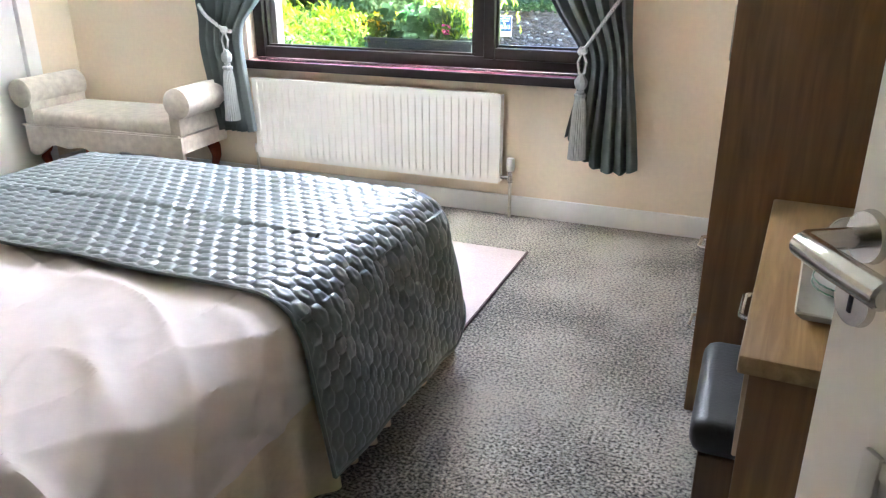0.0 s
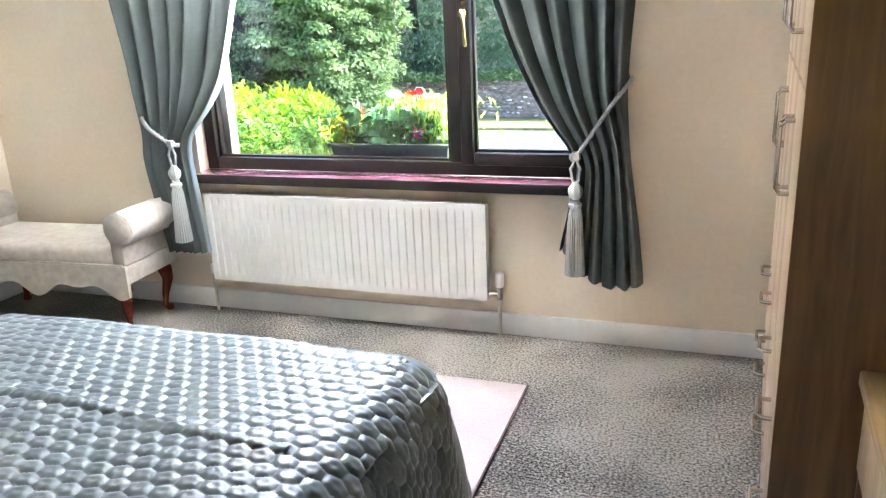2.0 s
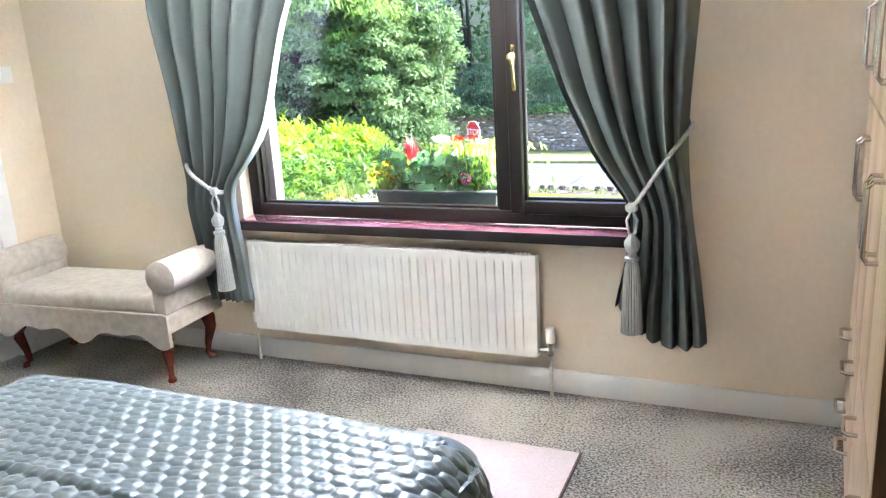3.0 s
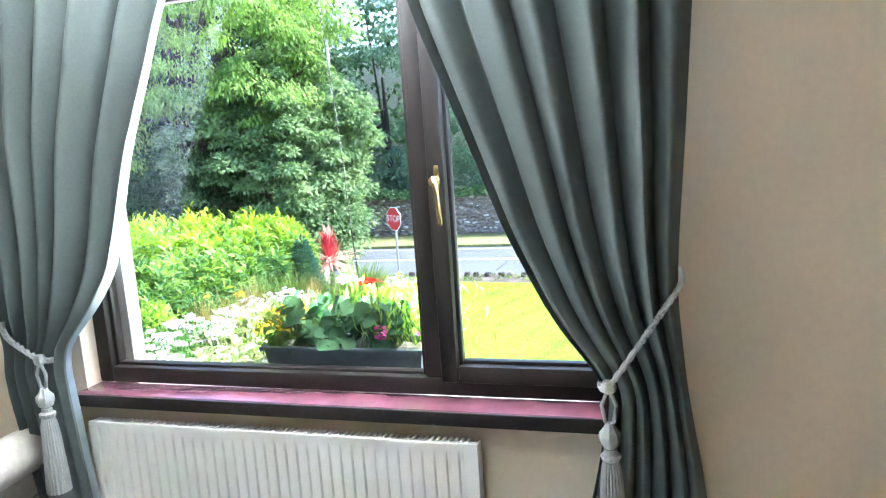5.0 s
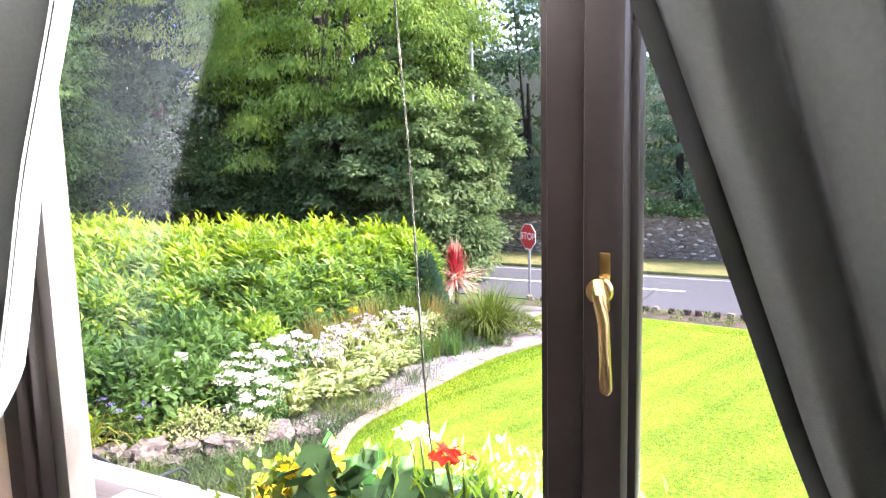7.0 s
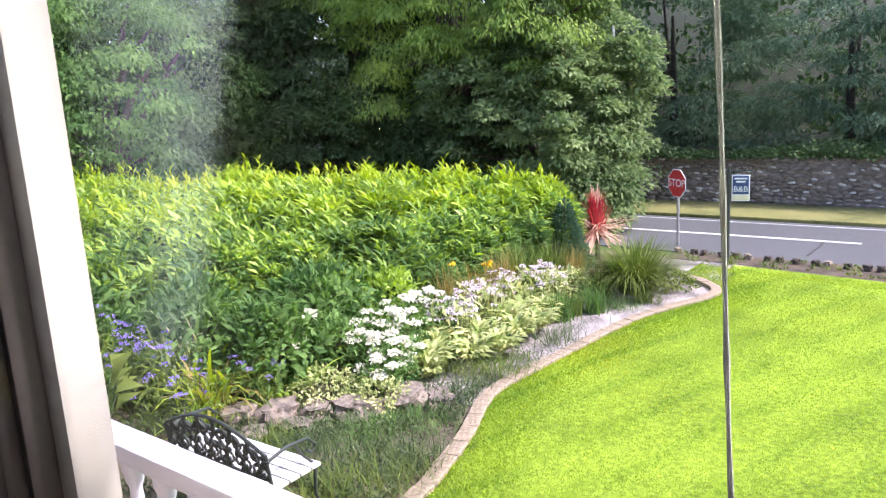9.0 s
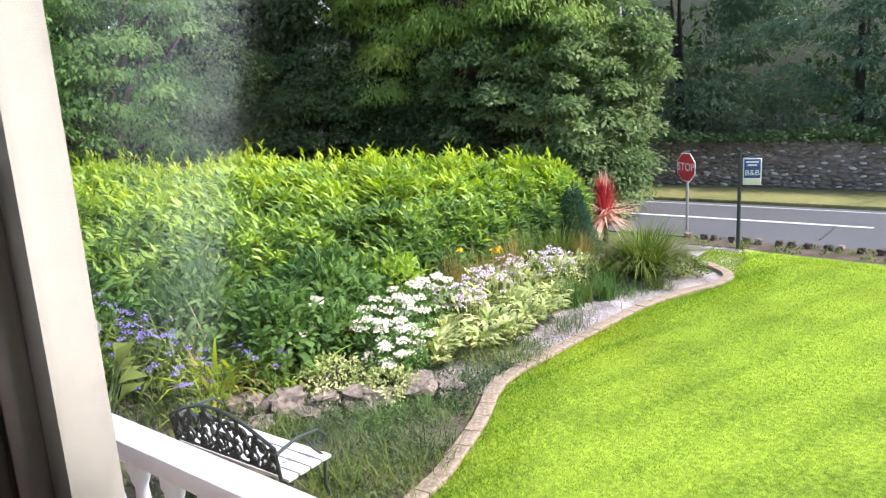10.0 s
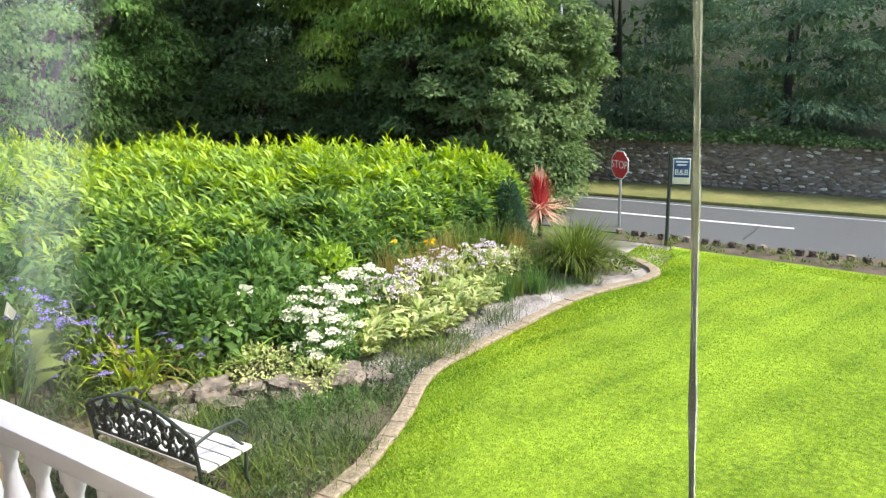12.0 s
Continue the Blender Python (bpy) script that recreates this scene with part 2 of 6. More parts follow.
RED = mat("red_print", (0.55, 0.05, 0.05), 0.3, 0.2, 60, 5, 0.0)
GREENP = mat("green_print", (0.06, 0.16, 0.09), 0.3, 0.2, 60, 5, 0.0)
GLASS = glass_mat()
RENDER = mat("white_masonry_paint", (0.25, 0.23, 0.205), 0.85, 0.05, 30, 2, 0.4, 60)
BALW = mat("white_balustrade_paint", (0.43, 0.43, 0.51), 0.5, 0.03, 30, 3, 0.2, 70)
LAWN = mat("lawn_turf", (0.12, 0.215, 0.022), 0.9, 0.3, 22, 0.9, 0.9, 90, second=(0.26, 0.38, 0.034), spec=0.1, dist=0.03)


def mow_lines(m, angle, pitch):
    """Faint darker lines left by the mower."""
    n, l = m.node_tree.nodes, m.node_tree.links
    p = n["Principled BSDF"]
    src = p.inputs["Base Color"].links[0].from_socket
    tc, mp, wv = n.new("ShaderNodeTexCoord"), n.new("ShaderNodeMapping"), n.new("ShaderNodeTexWave")
    mp.inputs["Rotation"].default_value = (0, 0, radians(angle))
    wv.inputs["Scale"].default_value = 1.0 / pitch * 0.314
    wv.inputs["Distortion"].default_value, wv.inputs["Detail"].default_value, wv.inputs["Detail Scale"].default_value = 2.2, 3, 1.6
    l.new(tc.outputs["Object"], mp.inputs[0])
    l.new(mp.outputs[0], wv.inputs["Vector"])
    rp, mx = n.new("ShaderNodeValToRGB"), n.new("ShaderNodeMix")
    rp.color_ramp.elements[0].position, rp.color_ramp.elements[1].position = 0.0, 0.42
    rp.color_ramp.elements[0].color, rp.color_ramp.elements[1].color = (0.84, 0.88, 0.82, 1), (1, 1, 1, 1)
    l.new(wv.outputs["Color"], rp.inputs[0])
    mx.data_type, mx.blend_type = "RGBA", "MULTIPLY"
    mx.inputs[0].default_value = 1.0
    l.new(src, mx.inputs[6])
    l.new(rp.outputs[0], mx.inputs[7])
    l.new(mx.outputs[2], p.inputs["Base Color"])


mow_lines(LAWN, 17.6, 0.62)
EARTH = mat("garden_earth", (0.10, 0.075, 0.05), 0.95, 0.5, 30, 2, 1.0, 60, second=(0.16, 0.13, 0.09), dist=0.02)
SOIL = mat("dark_bark_mulch", (0.035, 0.027, 0.02), 0.95, 0.5, 45, 4, 1.0, 70, second=(0.12, 0.09, 0.065), dist=0.02)
FIELD = mat("rough_grass_ground", (0.06, 0.10, 0.025), 0.95, 0.4, 6, 0.4, 0.8, 30, dist=0.03)
GRAVEL = mat("pale_gravel", (0.085, 0.075, 0.074), 0.9, 0.5, 38, 3, 1.0, 45, second=(0.30, 0.27, 0.265), dist=0.02, lo_hi=(0.4, 0.6))
STONEK = mat("kerb_concrete", (0.20, 0.155, 0.11), 0.9, 0.35, 25, 3, 0.7, 50, second=(0.29, 0.235, 0.17), dist=0.006)
ASPH = mat("asphalt", (0.07, 0.074, 0.082), 0.8, 0.22, 80, 0.5, 0.6, 200, dist=0.004)
MARKT = mat("tar", (0.03, 0.03, 0.032), 0.7, 0.2, 40, 3, 0.3)
LINE = mat("road_paint", (0.72, 0.72, 0.70), 0.7, 0.1, 40, 3, 0.2)
VERGE = mat("verge_grass", (0.10, 0.145, 0.03), 0.95, 0.4, 12, 0.8, 0.8, 60, second=(0.22, 0.20, 0.07), dist=0.03)
STONE = mat("wall_stone", (0.09, 0.08, 0.07), 0.95, 0.45, 12, 1.5, 0.9, 30, second=(0.25, 0.215, 0.19), dist=0.02)
ROCK = mat("garden_rock", (0.06, 0.05, 0.045), 0.9, 0.4, 14, 3, 0.9, 35, second=(0.25, 0.205, 0.17), dist=0.02)
BARK = mat("tree_bark", (0.07, 0.055, 0.04), 0.95, 0.4, 14, 2, 1.0, 30, dist=0.03)
BARKD = mat("dark_conifer_bark", (0.03, 0.025, 0.02), 0.95, 0.4, 14, 2, 1.0, 30, dist=0.03)
WOODS = mat("shaded_woodland", (0.018, 0.028, 0.012), 0.95, 0.4, 6, 0.4, 0.8, 30, dist=0.03)
IRON = mat("black_cast_iron", (0.03, 0.038, 0.036), 0.45, 0.3, 60, 5, 0.3)
BENCHW = mat("weathered_white_slat", (0.62, 0.61, 0.62), 0.7, 0.12, 30, 5, 0.3)
PLAST = mat("grey_plastic_trough", (0.085, 0.11, 0.125), 0.45, 0.15, 30, 4, 0.15)
GALV = mat("galvanised_steel", (0.42, 0.42, 0.42), 0.45, 0.15, 40, 4, 0.1, metal=0.7)
SIGNR = mat("sign_red", (0.52, 0.03, 0.03), 0.4, 0.1, 20, 3, 0.0)
SIGNW = mat("sign_white", (0.80, 0.80, 0.78), 0.4, 0.05, 20, 3, 0.0)
SIGNB = mat("sign_blue", (0.025, 0.06, 0.17), 0.4, 0.15, 20, 3, 0.0)
SIGNC = mat("sign_cream", (0.72, 0.66, 0.45), 0.4, 0.05, 20, 3, 0.0)
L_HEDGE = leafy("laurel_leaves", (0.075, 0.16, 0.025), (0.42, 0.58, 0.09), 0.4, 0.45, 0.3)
L_LIME = leafy("lime_green_leaves", (0.20, 0.34, 0.015), (0.46, 0.56, 0.04), 0.45, 0.5, 0.25)
L_TREE = leafy("ash_leaves", (0.08, 0.15, 0.035), (0.33, 0.46, 0.11), 0.5)
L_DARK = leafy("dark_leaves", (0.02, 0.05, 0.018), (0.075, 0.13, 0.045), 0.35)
L_PALE = leafy("maple_leaves", (0.035, 0.085, 0.028), (0.28, 0.37, 0.16), 0.45)
L_CON = leafy("conifer_needles", (0.035, 0.085, 0.05), (0.22, 0.32, 0.19), 0.35)
L_GRASS = leafy("grass_blades", (0.185, 0.302, 0.032), (0.315, 0.42, 0.05), 0.4, 0.7, 0.12)
L_GRASSD = leafy("darker_grass_blades", (0.12, 0.225, 0.022), (0.18, 0.295, 0.03), 0.4, 0.7, 0.12)
L_GRASSY = leafy("yellowed_grass_blades", (0.26, 0.33, 0.03), (0.38, 0.43, 0.05), 0.4, 0.7, 0.12)
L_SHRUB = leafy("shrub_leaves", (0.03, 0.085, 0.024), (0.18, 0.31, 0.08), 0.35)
L_HOSTA = leafy("variegated_hosta_leaves", (0.12, 0.23, 0.035), (0.76, 0.74, 0.38), 0.3)
L_TUFT = leafy("tuft_grass_leaves", (0.06, 0.11, 0.02), (0.20, 0.25, 0.06), 0.3)
L_WISP = leafy("wispy_stalks", (0.04, 0.07, 0.03), (0.14, 0.19, 0.085), 0.3)
L_STRAW = leafy("straw_leaves", (0.22, 0.17, 0.05), (0.42, 0.34, 0.12), 0.3)
L_BLUE = leafy("blue_green_needles", (0.03, 0.075, 0.045), (0.10, 0.19, 0.11), 0.2)
L_CORD = leafy("red_cordyline_leaves", (0.34, 0.03, 0.05), (0.62, 0.16, 0.14), 0.3)
L_CORDP = leafy("pale_cordyline_leaves", (0.52, 0.26, 0.20), (0.80, 0.60, 0.48), 0.3)
P_WHITE = leafy("white_petals", (0.70, 0.69, 0.56), (0.83, 0.82, 0.72), 0.3, 0.7)
P_LILAC = leafy("lilac_petals", (0.58, 0.47, 0.58), (0.78, 0.70, 0.77), 0.3, 0.7)
P_PURPLE = leafy("purple_petals", (0.20, 0.14, 0.50), (0.40, 0.32, 0.70), 0.3, 0.7)
P_RED = leafy("red_petals", (0.65, 0.03, 0.02), (0.85, 0.10, 0.05), 0.3, 0.6)
P_PINK = leafy("pink_petals", (0.62, 0.04, 0.30), (0.85, 0.18, 0.48), 0.3, 0.6)
P_YELL = leafy("yellow_petals", (0.75, 0.45, 0.01), (0.90, 0.70, 0.05), 0.3, 0.6)

# ---- room shell ----
XL, XR, YB, ZC = -2.62, 2.02, -3.55, 2.42      # left wall, right wall, back wall, ceiling
WX0, WX1, WZ0, WZ1 = -1.31, 0.72, 0.70, 2.17   # window opening
YO = 0.22                                      # outer face of the window wall
structure(part("floor", slab(XL - 0.1, XR + 0.1, -5.6, 0.0, -0.10, 0.0), CARPET), "grey-brown flecked loop carpet")
bm = bmesh.new()
for a in ((XL - 0.12, WX0, 0, YO, -0.1, ZC), (WX1, XR + 0.12, 0, YO, -0.1, ZC), (WX0, WX1, 0, YO, -0.1, WZ0 - 0.02), (WX0, WX1, 0, YO, WZ1, ZC)):
    box(bm, *a)
structure(part("wall_north", bm, WALL, smooth=False), "cream painted bedroom wall with the window")
DY0, DY1 = -1.20, -0.36                        # door opening in the left wall
bm = bmesh.new()
box(bm, XL - 0.12, XL, DY1, 0, 0, ZC)
box(bm, XL - 0.12, XL, -5.6, DY0, 0, ZC)
box(bm, XL - 0.12, XL, DY0, DY1, 2.03, ZC)
structure(part("wall_west", bm, WALL, smooth=False), "cream painted bedroom wall")
structure(part("wall_east", slab(XR, XR + 0.12, -5.6, 0, 0, ZC), WALL, smooth=False), "cream painted bedroom wall")
DX0, DX1 = 1.05, 1.885                          # doorway in the back wall
bm = bmesh.new()
box(bm, XL, DX0, YB - 0.12, YB, 0, ZC)
box(bm, DX1, XR, YB - 0.12, YB, 0, ZC)
box(bm, DX0, DX1, YB - 0.12, YB, 2.05, ZC)
structure(part("wall_south", bm, WALL, smooth=False), "cream painted wall with the bedroom doorway")
structure(part("wall_hall", slab(XL, XR, -5.72, -5.6, 0, ZC), WALL, smooth=False), "cream painted hall wall")
structure(part("ceiling", slab(XL - 0.12, XR + 0.12, -5.72, YO, ZC, ZC + 0.12), CEIL, smooth=False), "white painted ceiling")


def skirting(name, x0, x1, y0, y1):
    return structure(part(name, slab(x0, x1, y0, y1, 0, 0.108, 0.006), WHITE), "white painted skirting board")


skirting("baseboard", XL + 0.018, XR, -0.018, -0.001)
skirting("baseboard", XL + 0.001, XL + 0.018, DY1 + 0.075, -0.001)
skirting("baseboard", XL + 0.001, XL + 0.018, YB, DY0 - 0.075)
skirting("baseboard", XL + 0.018, DX0 - 0.07, YB + 0.001, YB + 0.018)


# ---- window ----
def frame_bars(bm, x0, x1, z0, z1, y0, y1, w, bevel=0.008):
    box(bm, x0, x0 + w, y0, y1, z0, z1, bevel)
    box(bm, x1 - w, x1, y0, y1, z0, z1, bevel)
    box(bm, x0 + w, x1 - w, y0 + 0.001, y1 - 0.001, z0, z0 + w, bevel)
    box(bm, x0 + w, x1 - w, y0 + 0.001, y1 - 0.001, z1 - w, z1, bevel)
    return bm


window = thing("window_1", "dark brown framed window with a casement, red tiled sill", "window", kind="structure")
FZ0 = 0.735
bm = frame_bars(bmesh.new(), WX0, WX1, FZ0, WZ1, 0.07, 0.15, 0.062)
box(bm, 0.020, 0.085, 0.071, 0.149, FZ0 + 0.06, WZ1 - 0.06, 0.008)
part("window_frame", bm, FRAME, window)
bm = frame_bars(bmesh.new(), WX0 + 0.055, 0.022, FZ0 + 0.052, WZ1 - 0.052, 0.100, 0.140, 0.020, 0.004)
part("glazing_bead", bm, FRAME, window)
bm = frame_bars(bmesh.new(), 0.078, WX1 - 0.05, FZ0 + 0.05, WZ1 - 0.05, 0.052, 0.118, 0.060, 0.012)
frame_bars(bm, 0.128, WX1 - 0.10, FZ0 + 0.10, WZ1 - 0.10, 0.08, 0.112, 0.022, 0.005)
part("casement", bm, FRAME, window)
for x0, x1, z0 in ((WX0 + 0.05, 0.03, FZ0 + 0.05), (0.13, WX1 - 0.09, FZ0 + 0.10)):
    pane = part("pane", slab(x0, x1, 0.122, 0.126, z0, WZ1 - 0.05), GLASS, window, smooth=False)
    pane.visible_shadow = False
bm = slab(WX0, WX1, -0.055, 0.075, 0.705, 0.735, 0.004)
part("sill_tile", bm, TILE, window, "glossy dark red tiled sill")
part("sill_edge", slab(WX0 - 0.02, WX1 + 0.02, -0.068, -0.0555, 0.688, 0.7335, 0.003), FRAME, window)
part("outer_sill", slab(WX0 - 0.05, WX1 + 0.05, 0.151, 0.43, 0.615, 0.700, 0.01), RENDER, window, "white painted outer sill")
bm = bmesh.new()
box(bm, WX0 - 0.02, WX0 + 0.10, 0.151, 0.219, 0.701, WZ1)
box(bm, WX1 - 0.10, WX1 + 0.02, 0.151, 0.219, 0.701, WZ1)
part("outer_reveal", bm, RENDER, window, smooth=False)
# casement handle: backplate, pivot boss, curved lever
handle = part("handle_plate", slab(0.105, 0.121, 0.046, 0.0535, 1.415, 1.497, 0.003), BRASS, window, "brass casement handle")
bm = tube(bmesh.new(), [(0.112, 0.046, 1.448), (0.112, 0.030, 1.448), (0.112, 0.026, 1.448), (0.112, 0.020, 1.448)], [0.013, 0.013, 0.019, 0.017], 18)
tube(bm, [(0.112, 0.020, 1.462), (0.115, 0.012, 1.445), (0.122, 0.010, 1.41), (0.124, 0.012, 1.36), (0.124, 0.016, 1.318), (0.124, 0.018, 1.312)], [0.008, 0.010, 0.0085, 0.008, 0.0095, 0.006], 10)
part("handle_lever", bm, BRASS, window)

# hanging cord just outside the glass
bm = tube(bmesh.new(), [(-0.263 - 0.06 * (z - 1.27) + 0.002 * math.sin(z * 9), 0.213 + 0.002 * math.cos(z * 7), z) for z in [0.66 + i * 0.03 for i in range(51)]], [0.0018 + 0.0009 * max(0, math.sin(i * 1.7)) for i in range(51)], 6)
cord = part("cord", bm, mat("weathered_cord", (0.09, 0.10, 0.07), 0.8, 0.4, 90, 9, 0.6))
tagged(cord, "thin weathered green cord hanging outside the window", "cord")

# ---- radiator ----
rad = thing("radiator", "white panel radiator with vertical flutes under the window", "radiator", (0, 0, 0))
RX0, RX1, RZ0, RZ1, RY = -1.245, 0.222, 0.186, 0.635, -0.086


def rad_face(u, v):
    x, z = RX0 + (RX1 - RX0) * u, RZ0 + (RZ1 - RZ0) * v
    k = min(1.0, max(0.0, (min(v, 1 - v) - 0.055) / 0.03)) * min(1.0, max(0.0, (min(u, 1 - u) - 0.012) / 0.006))
    q = abs(((x - RX0) / 0.0405) % 1.0 - 0.5) * 2
    return (x, RY + 0.0075 * k * min(1.0, max(0.0, (q - 0.52) / 0.16)), z)


part("front_panel", sheet(bmesh.new(), rad_face, 580, 24), RADW, rad)
part("back_panel", slab(RX0, RX1, -0.038, -0.028, RZ0, RZ1 - 0.01, 0.003), RADW, rad)
for x in (RX0 - 0.003, RX1 - 0.001):
    part("side_panel", slab(x, x + 0.004, RY + 0.004, -0.03, RZ0 + 0.005, RZ1, 0.001), RADW, rad)
bm = bmesh.new()
box(bm, RX0, RX1, RY, RY + 0.012, RZ1 - 0.001, RZ1 + 0.006, 0.002)
for i in range(72):
    x = RX0 + 0.01 + i * 0.02
    box(bm, x, x + 0.008, RY + 0.012, -0.034, RZ1 - 0.002, RZ1 + 0.004)
part("top_grille", bm, RADW, rad)
for x in (RX0 + 0.2, RX1 - 0.2):
    part("wall_bracket", slab(x, x + 0.04, -0.034, -0.0005, RZ0 + 0.05, RZ1 - 0.08), RADW, rad)
bm = tube(bmesh.new(), [(0.220, -0.058, 0.215), (0.275, -0.058, 0.215)], 0.010, 10)
lathe(bm, [(0.013, 0.0), (0.015, 0.02), (0.012, 0.035), (0.014, 0.05), (0.014, 0.06)], (0.277, -0.058, 0.190), 14)
valve = part("valve_body", bm, CHROME, rad)
part("valve_head", lathe(bmesh.new(), [(0.013, 0), (0.019, 0.004), (0.021, 0.02), (0.021, 0.06), (0.018, 0.068), (0.010, 0.070)], (0.277, -0.058, 0.25), 20, 0.02, 12), RADW, rad, "white thermostatic valve head")
part("pipe", tube(bmesh.new(), [(0.277, -0.058, 0.0), (0.277, -0.058, 0.19)], 0.0085, 10), COPPER, rad)
part("pipe", tube(bmesh.new(), [(RX0 - 0.03, -0.05, 0.0), (RX0 - 0.03, -0.05, 0.21), (RX0, -0.05, 0.215)], 0.0085, 10), COPPER, rad)
part("lockshield", lathe(bmesh.new(), [(0.012, 0), (0.014, 0.03), (0.011, 0.05)], (RX0 - 0.03, -0.05, 0.205), 12), RADW, rad)


# ---- curtains ----
def track(z, table):
    """Straight runs between the points, with softened corners."""
    def lin(q):
        if q <= table[0][0]:
            return table[0][1]
        for (a, fa), (b, fb) in zip(table, table[1:]):
            if q <= b:
                return fa + (fb - fa) * (q - a) / (b - a)
        return table[-1][1]
    return sum(lin(z + d) for d in (-0.06, -0.03, 0, 0.03, 0.06)) / 5


def curtain(name, inner, outer, hem, ztop, y0, folds, seed, tuck=0.0):
    """inner, outer: tables of z to x; hem: table of u to z, from the inner edge to the outer."""
    th = thing(name, "grey-green lined curtain gathered by a rope tieback", "curtain", group="window curtains")
    rnd = random.Random(seed)
    ph = [rnd.uniform(-0.5, 0.5) for _ in range(folds + 2)]
    am = [rnd.uniform(0.65, 1.25) for _ in range(folds + 2)]

    def fn(u, v):
        zbot = track(u, hem)
        z = zbot + (ztop - zbot) * v
        xi, xo = track(z, inner), track(z, outer)
        w = abs(xo - xi)
        k = u * folds
        i = int(min(folds - 1, max(0, math.floor(k))))
        a = am[i] * (1 - (k - i)) + am[i + 1] * (k - i)
        p = ph[i] * (1 - (k - i)) + ph[i + 1] * (k - i)
        amp = min(0.050, 0.024 + 0.010 / max(0.12, w)) * a * (1 - 0.42 * min(1.0, max(0.0, (0.95 - z) / 0.15)))
        gather = math.exp(-((z - 0.93) / 0.10) ** 2)
        s = math.sin(2 * math.pi * k + 2.2 * p + 0.25 * math.sin(z * 1.3 + 2 * u))
        y = y0 + amp * (s + 0.25 * math.sin(4 * math.pi * k + 2 * p)) * (1 - 0.45 * gather)
        y += 0.008 * math.sin(11 * z + 5 * u) * gather
        y += tuck * math.exp(-(u / 0.22) ** 2) * min(1.0, max(0.0, (z - 0.95) / 0.25))
        return (xi + (xo - xi) * (u + 0.018 * math.cos(2 * math.pi * k)), y, z)

    part("curtain_cloth", sheet(bmesh.new(), fn, 190, 70), CURT, th)
    part("lining", sheet(bmesh.new(), lambda u, v: Vector(fn(u, v)) + Vector((0, 0.010, 0)), 190, 70), LINING, th, "pale curtain lining")
    return th


def tassel(th, x, y, z, length):
    """Knotted tassel that hangs from z."""
    bm = bmesh.new()
    for s in (-1, 1):
        tube(bm, [(x + s * 0.004, y, z), (x + s * 0.020, y, z - 0.04), (x + s * 0.012, y, z - 0.085), (x, y, z - 0.10)], 0.006, 8)
    part("tassel_loop", bm, ROPE, th)
    part("tassel_knob", lathe(bmesh.new(), [(0.010, -0.165), (0.022, -0.155), (0.029, -0.135), (0.028, -0.118), (0.016, -0.102), (0.011, -0.090)], (x, y, z), 24, 0.06, 8), ROPE, th)
    part("tassel_collar", lathe(bmesh.new(), [(0.020, -0.200), (0.027, -0.192), (0.027, -0.182), (0.018, -0.176), (0.018, -0.165)], (x, y, z), 24, 0.05, 12), ROPE, th)
    part("tassel_skirt", lathe(bmesh.new(), [(0.041, -length), (0.036, -length * 0.8), (0.031, -0.27), (0.027, -0.225), (0.021, -0.198)], (x, y, z), 64, 0.07, 21), ROPE, th)


def rope(th, pts, n=60):
    """Two twisted strands along a path."""
    pts = [Vector(p) for p in pts]
    out = []
    for i in range(n + 1):
        k = i / n * (len(pts) - 1)
        j = min(int(k), len(pts) - 2)
        f = k - j
        p0, p1, p2, p3 = pts[max(j - 1, 0)], pts[j], pts[j + 1], pts[min(j + 2, len(pts) - 1)]
        out.append(0.5 * ((2 * p1) + (p2 - p0) * f + (2 * p0 - 5 * p1 + 4 * p2 - p3) * f * f + (3 * p1 - p0 - 3 * p2 + p3) * f ** 3))
    for s in (0, math.pi):
        bm = tube(bmesh.new(), [p + Vector((0, 0.006 * math.cos(i * 1.3 + s), 0.006 * math.sin(i * 1.3 + s))) for i, p in enumerate(out)], 0.0065, 8)
        part("rope_strand", bm, ROPE, th)


cl = curtain("curtain", [(0.33, -1.215), (0.6, -1.24), (0.89, -1.262), (1.10, -1.12), (1.30, -1.04), (1.60, -0.94), (1.9, -0.80), (2.0, -0.76), (2.3, -0.60)],
             [(0.33, -1.43), (0.70, -1.49), (0.86, -1.515), (1.03, -1.475), (1.3, -1.50), (1.71, -1.564), (2.3, -1.56)], [(0, 0.345), (1, 0.345)], 2.3, -0.135, 6, 3, 0.085)
cr = curtain("curtain", [(0.33, 0.545), (0.48, 0.562), (0.65, 0.602), (0.86, 0.632), (0.97, 0.55), (1.05, 0.488), (1.30, 0.362), (1.58, 0.258), (1.90, 0.135), (2.3, 0.01)],
             [(0.33, 0.91), (0.6, 0.88), (0.86, 0.842), (1.12, 0.818), (1.3, 0.825), (1.54, 0.842), (2.3, 0.885)], [(0, 0.47), (0.12, 0.46), (0.30, 0.365), (0.55, 0.315), (0.85, 0.315), (1, 0.335)], 2.3, -0.135, 6, 8)


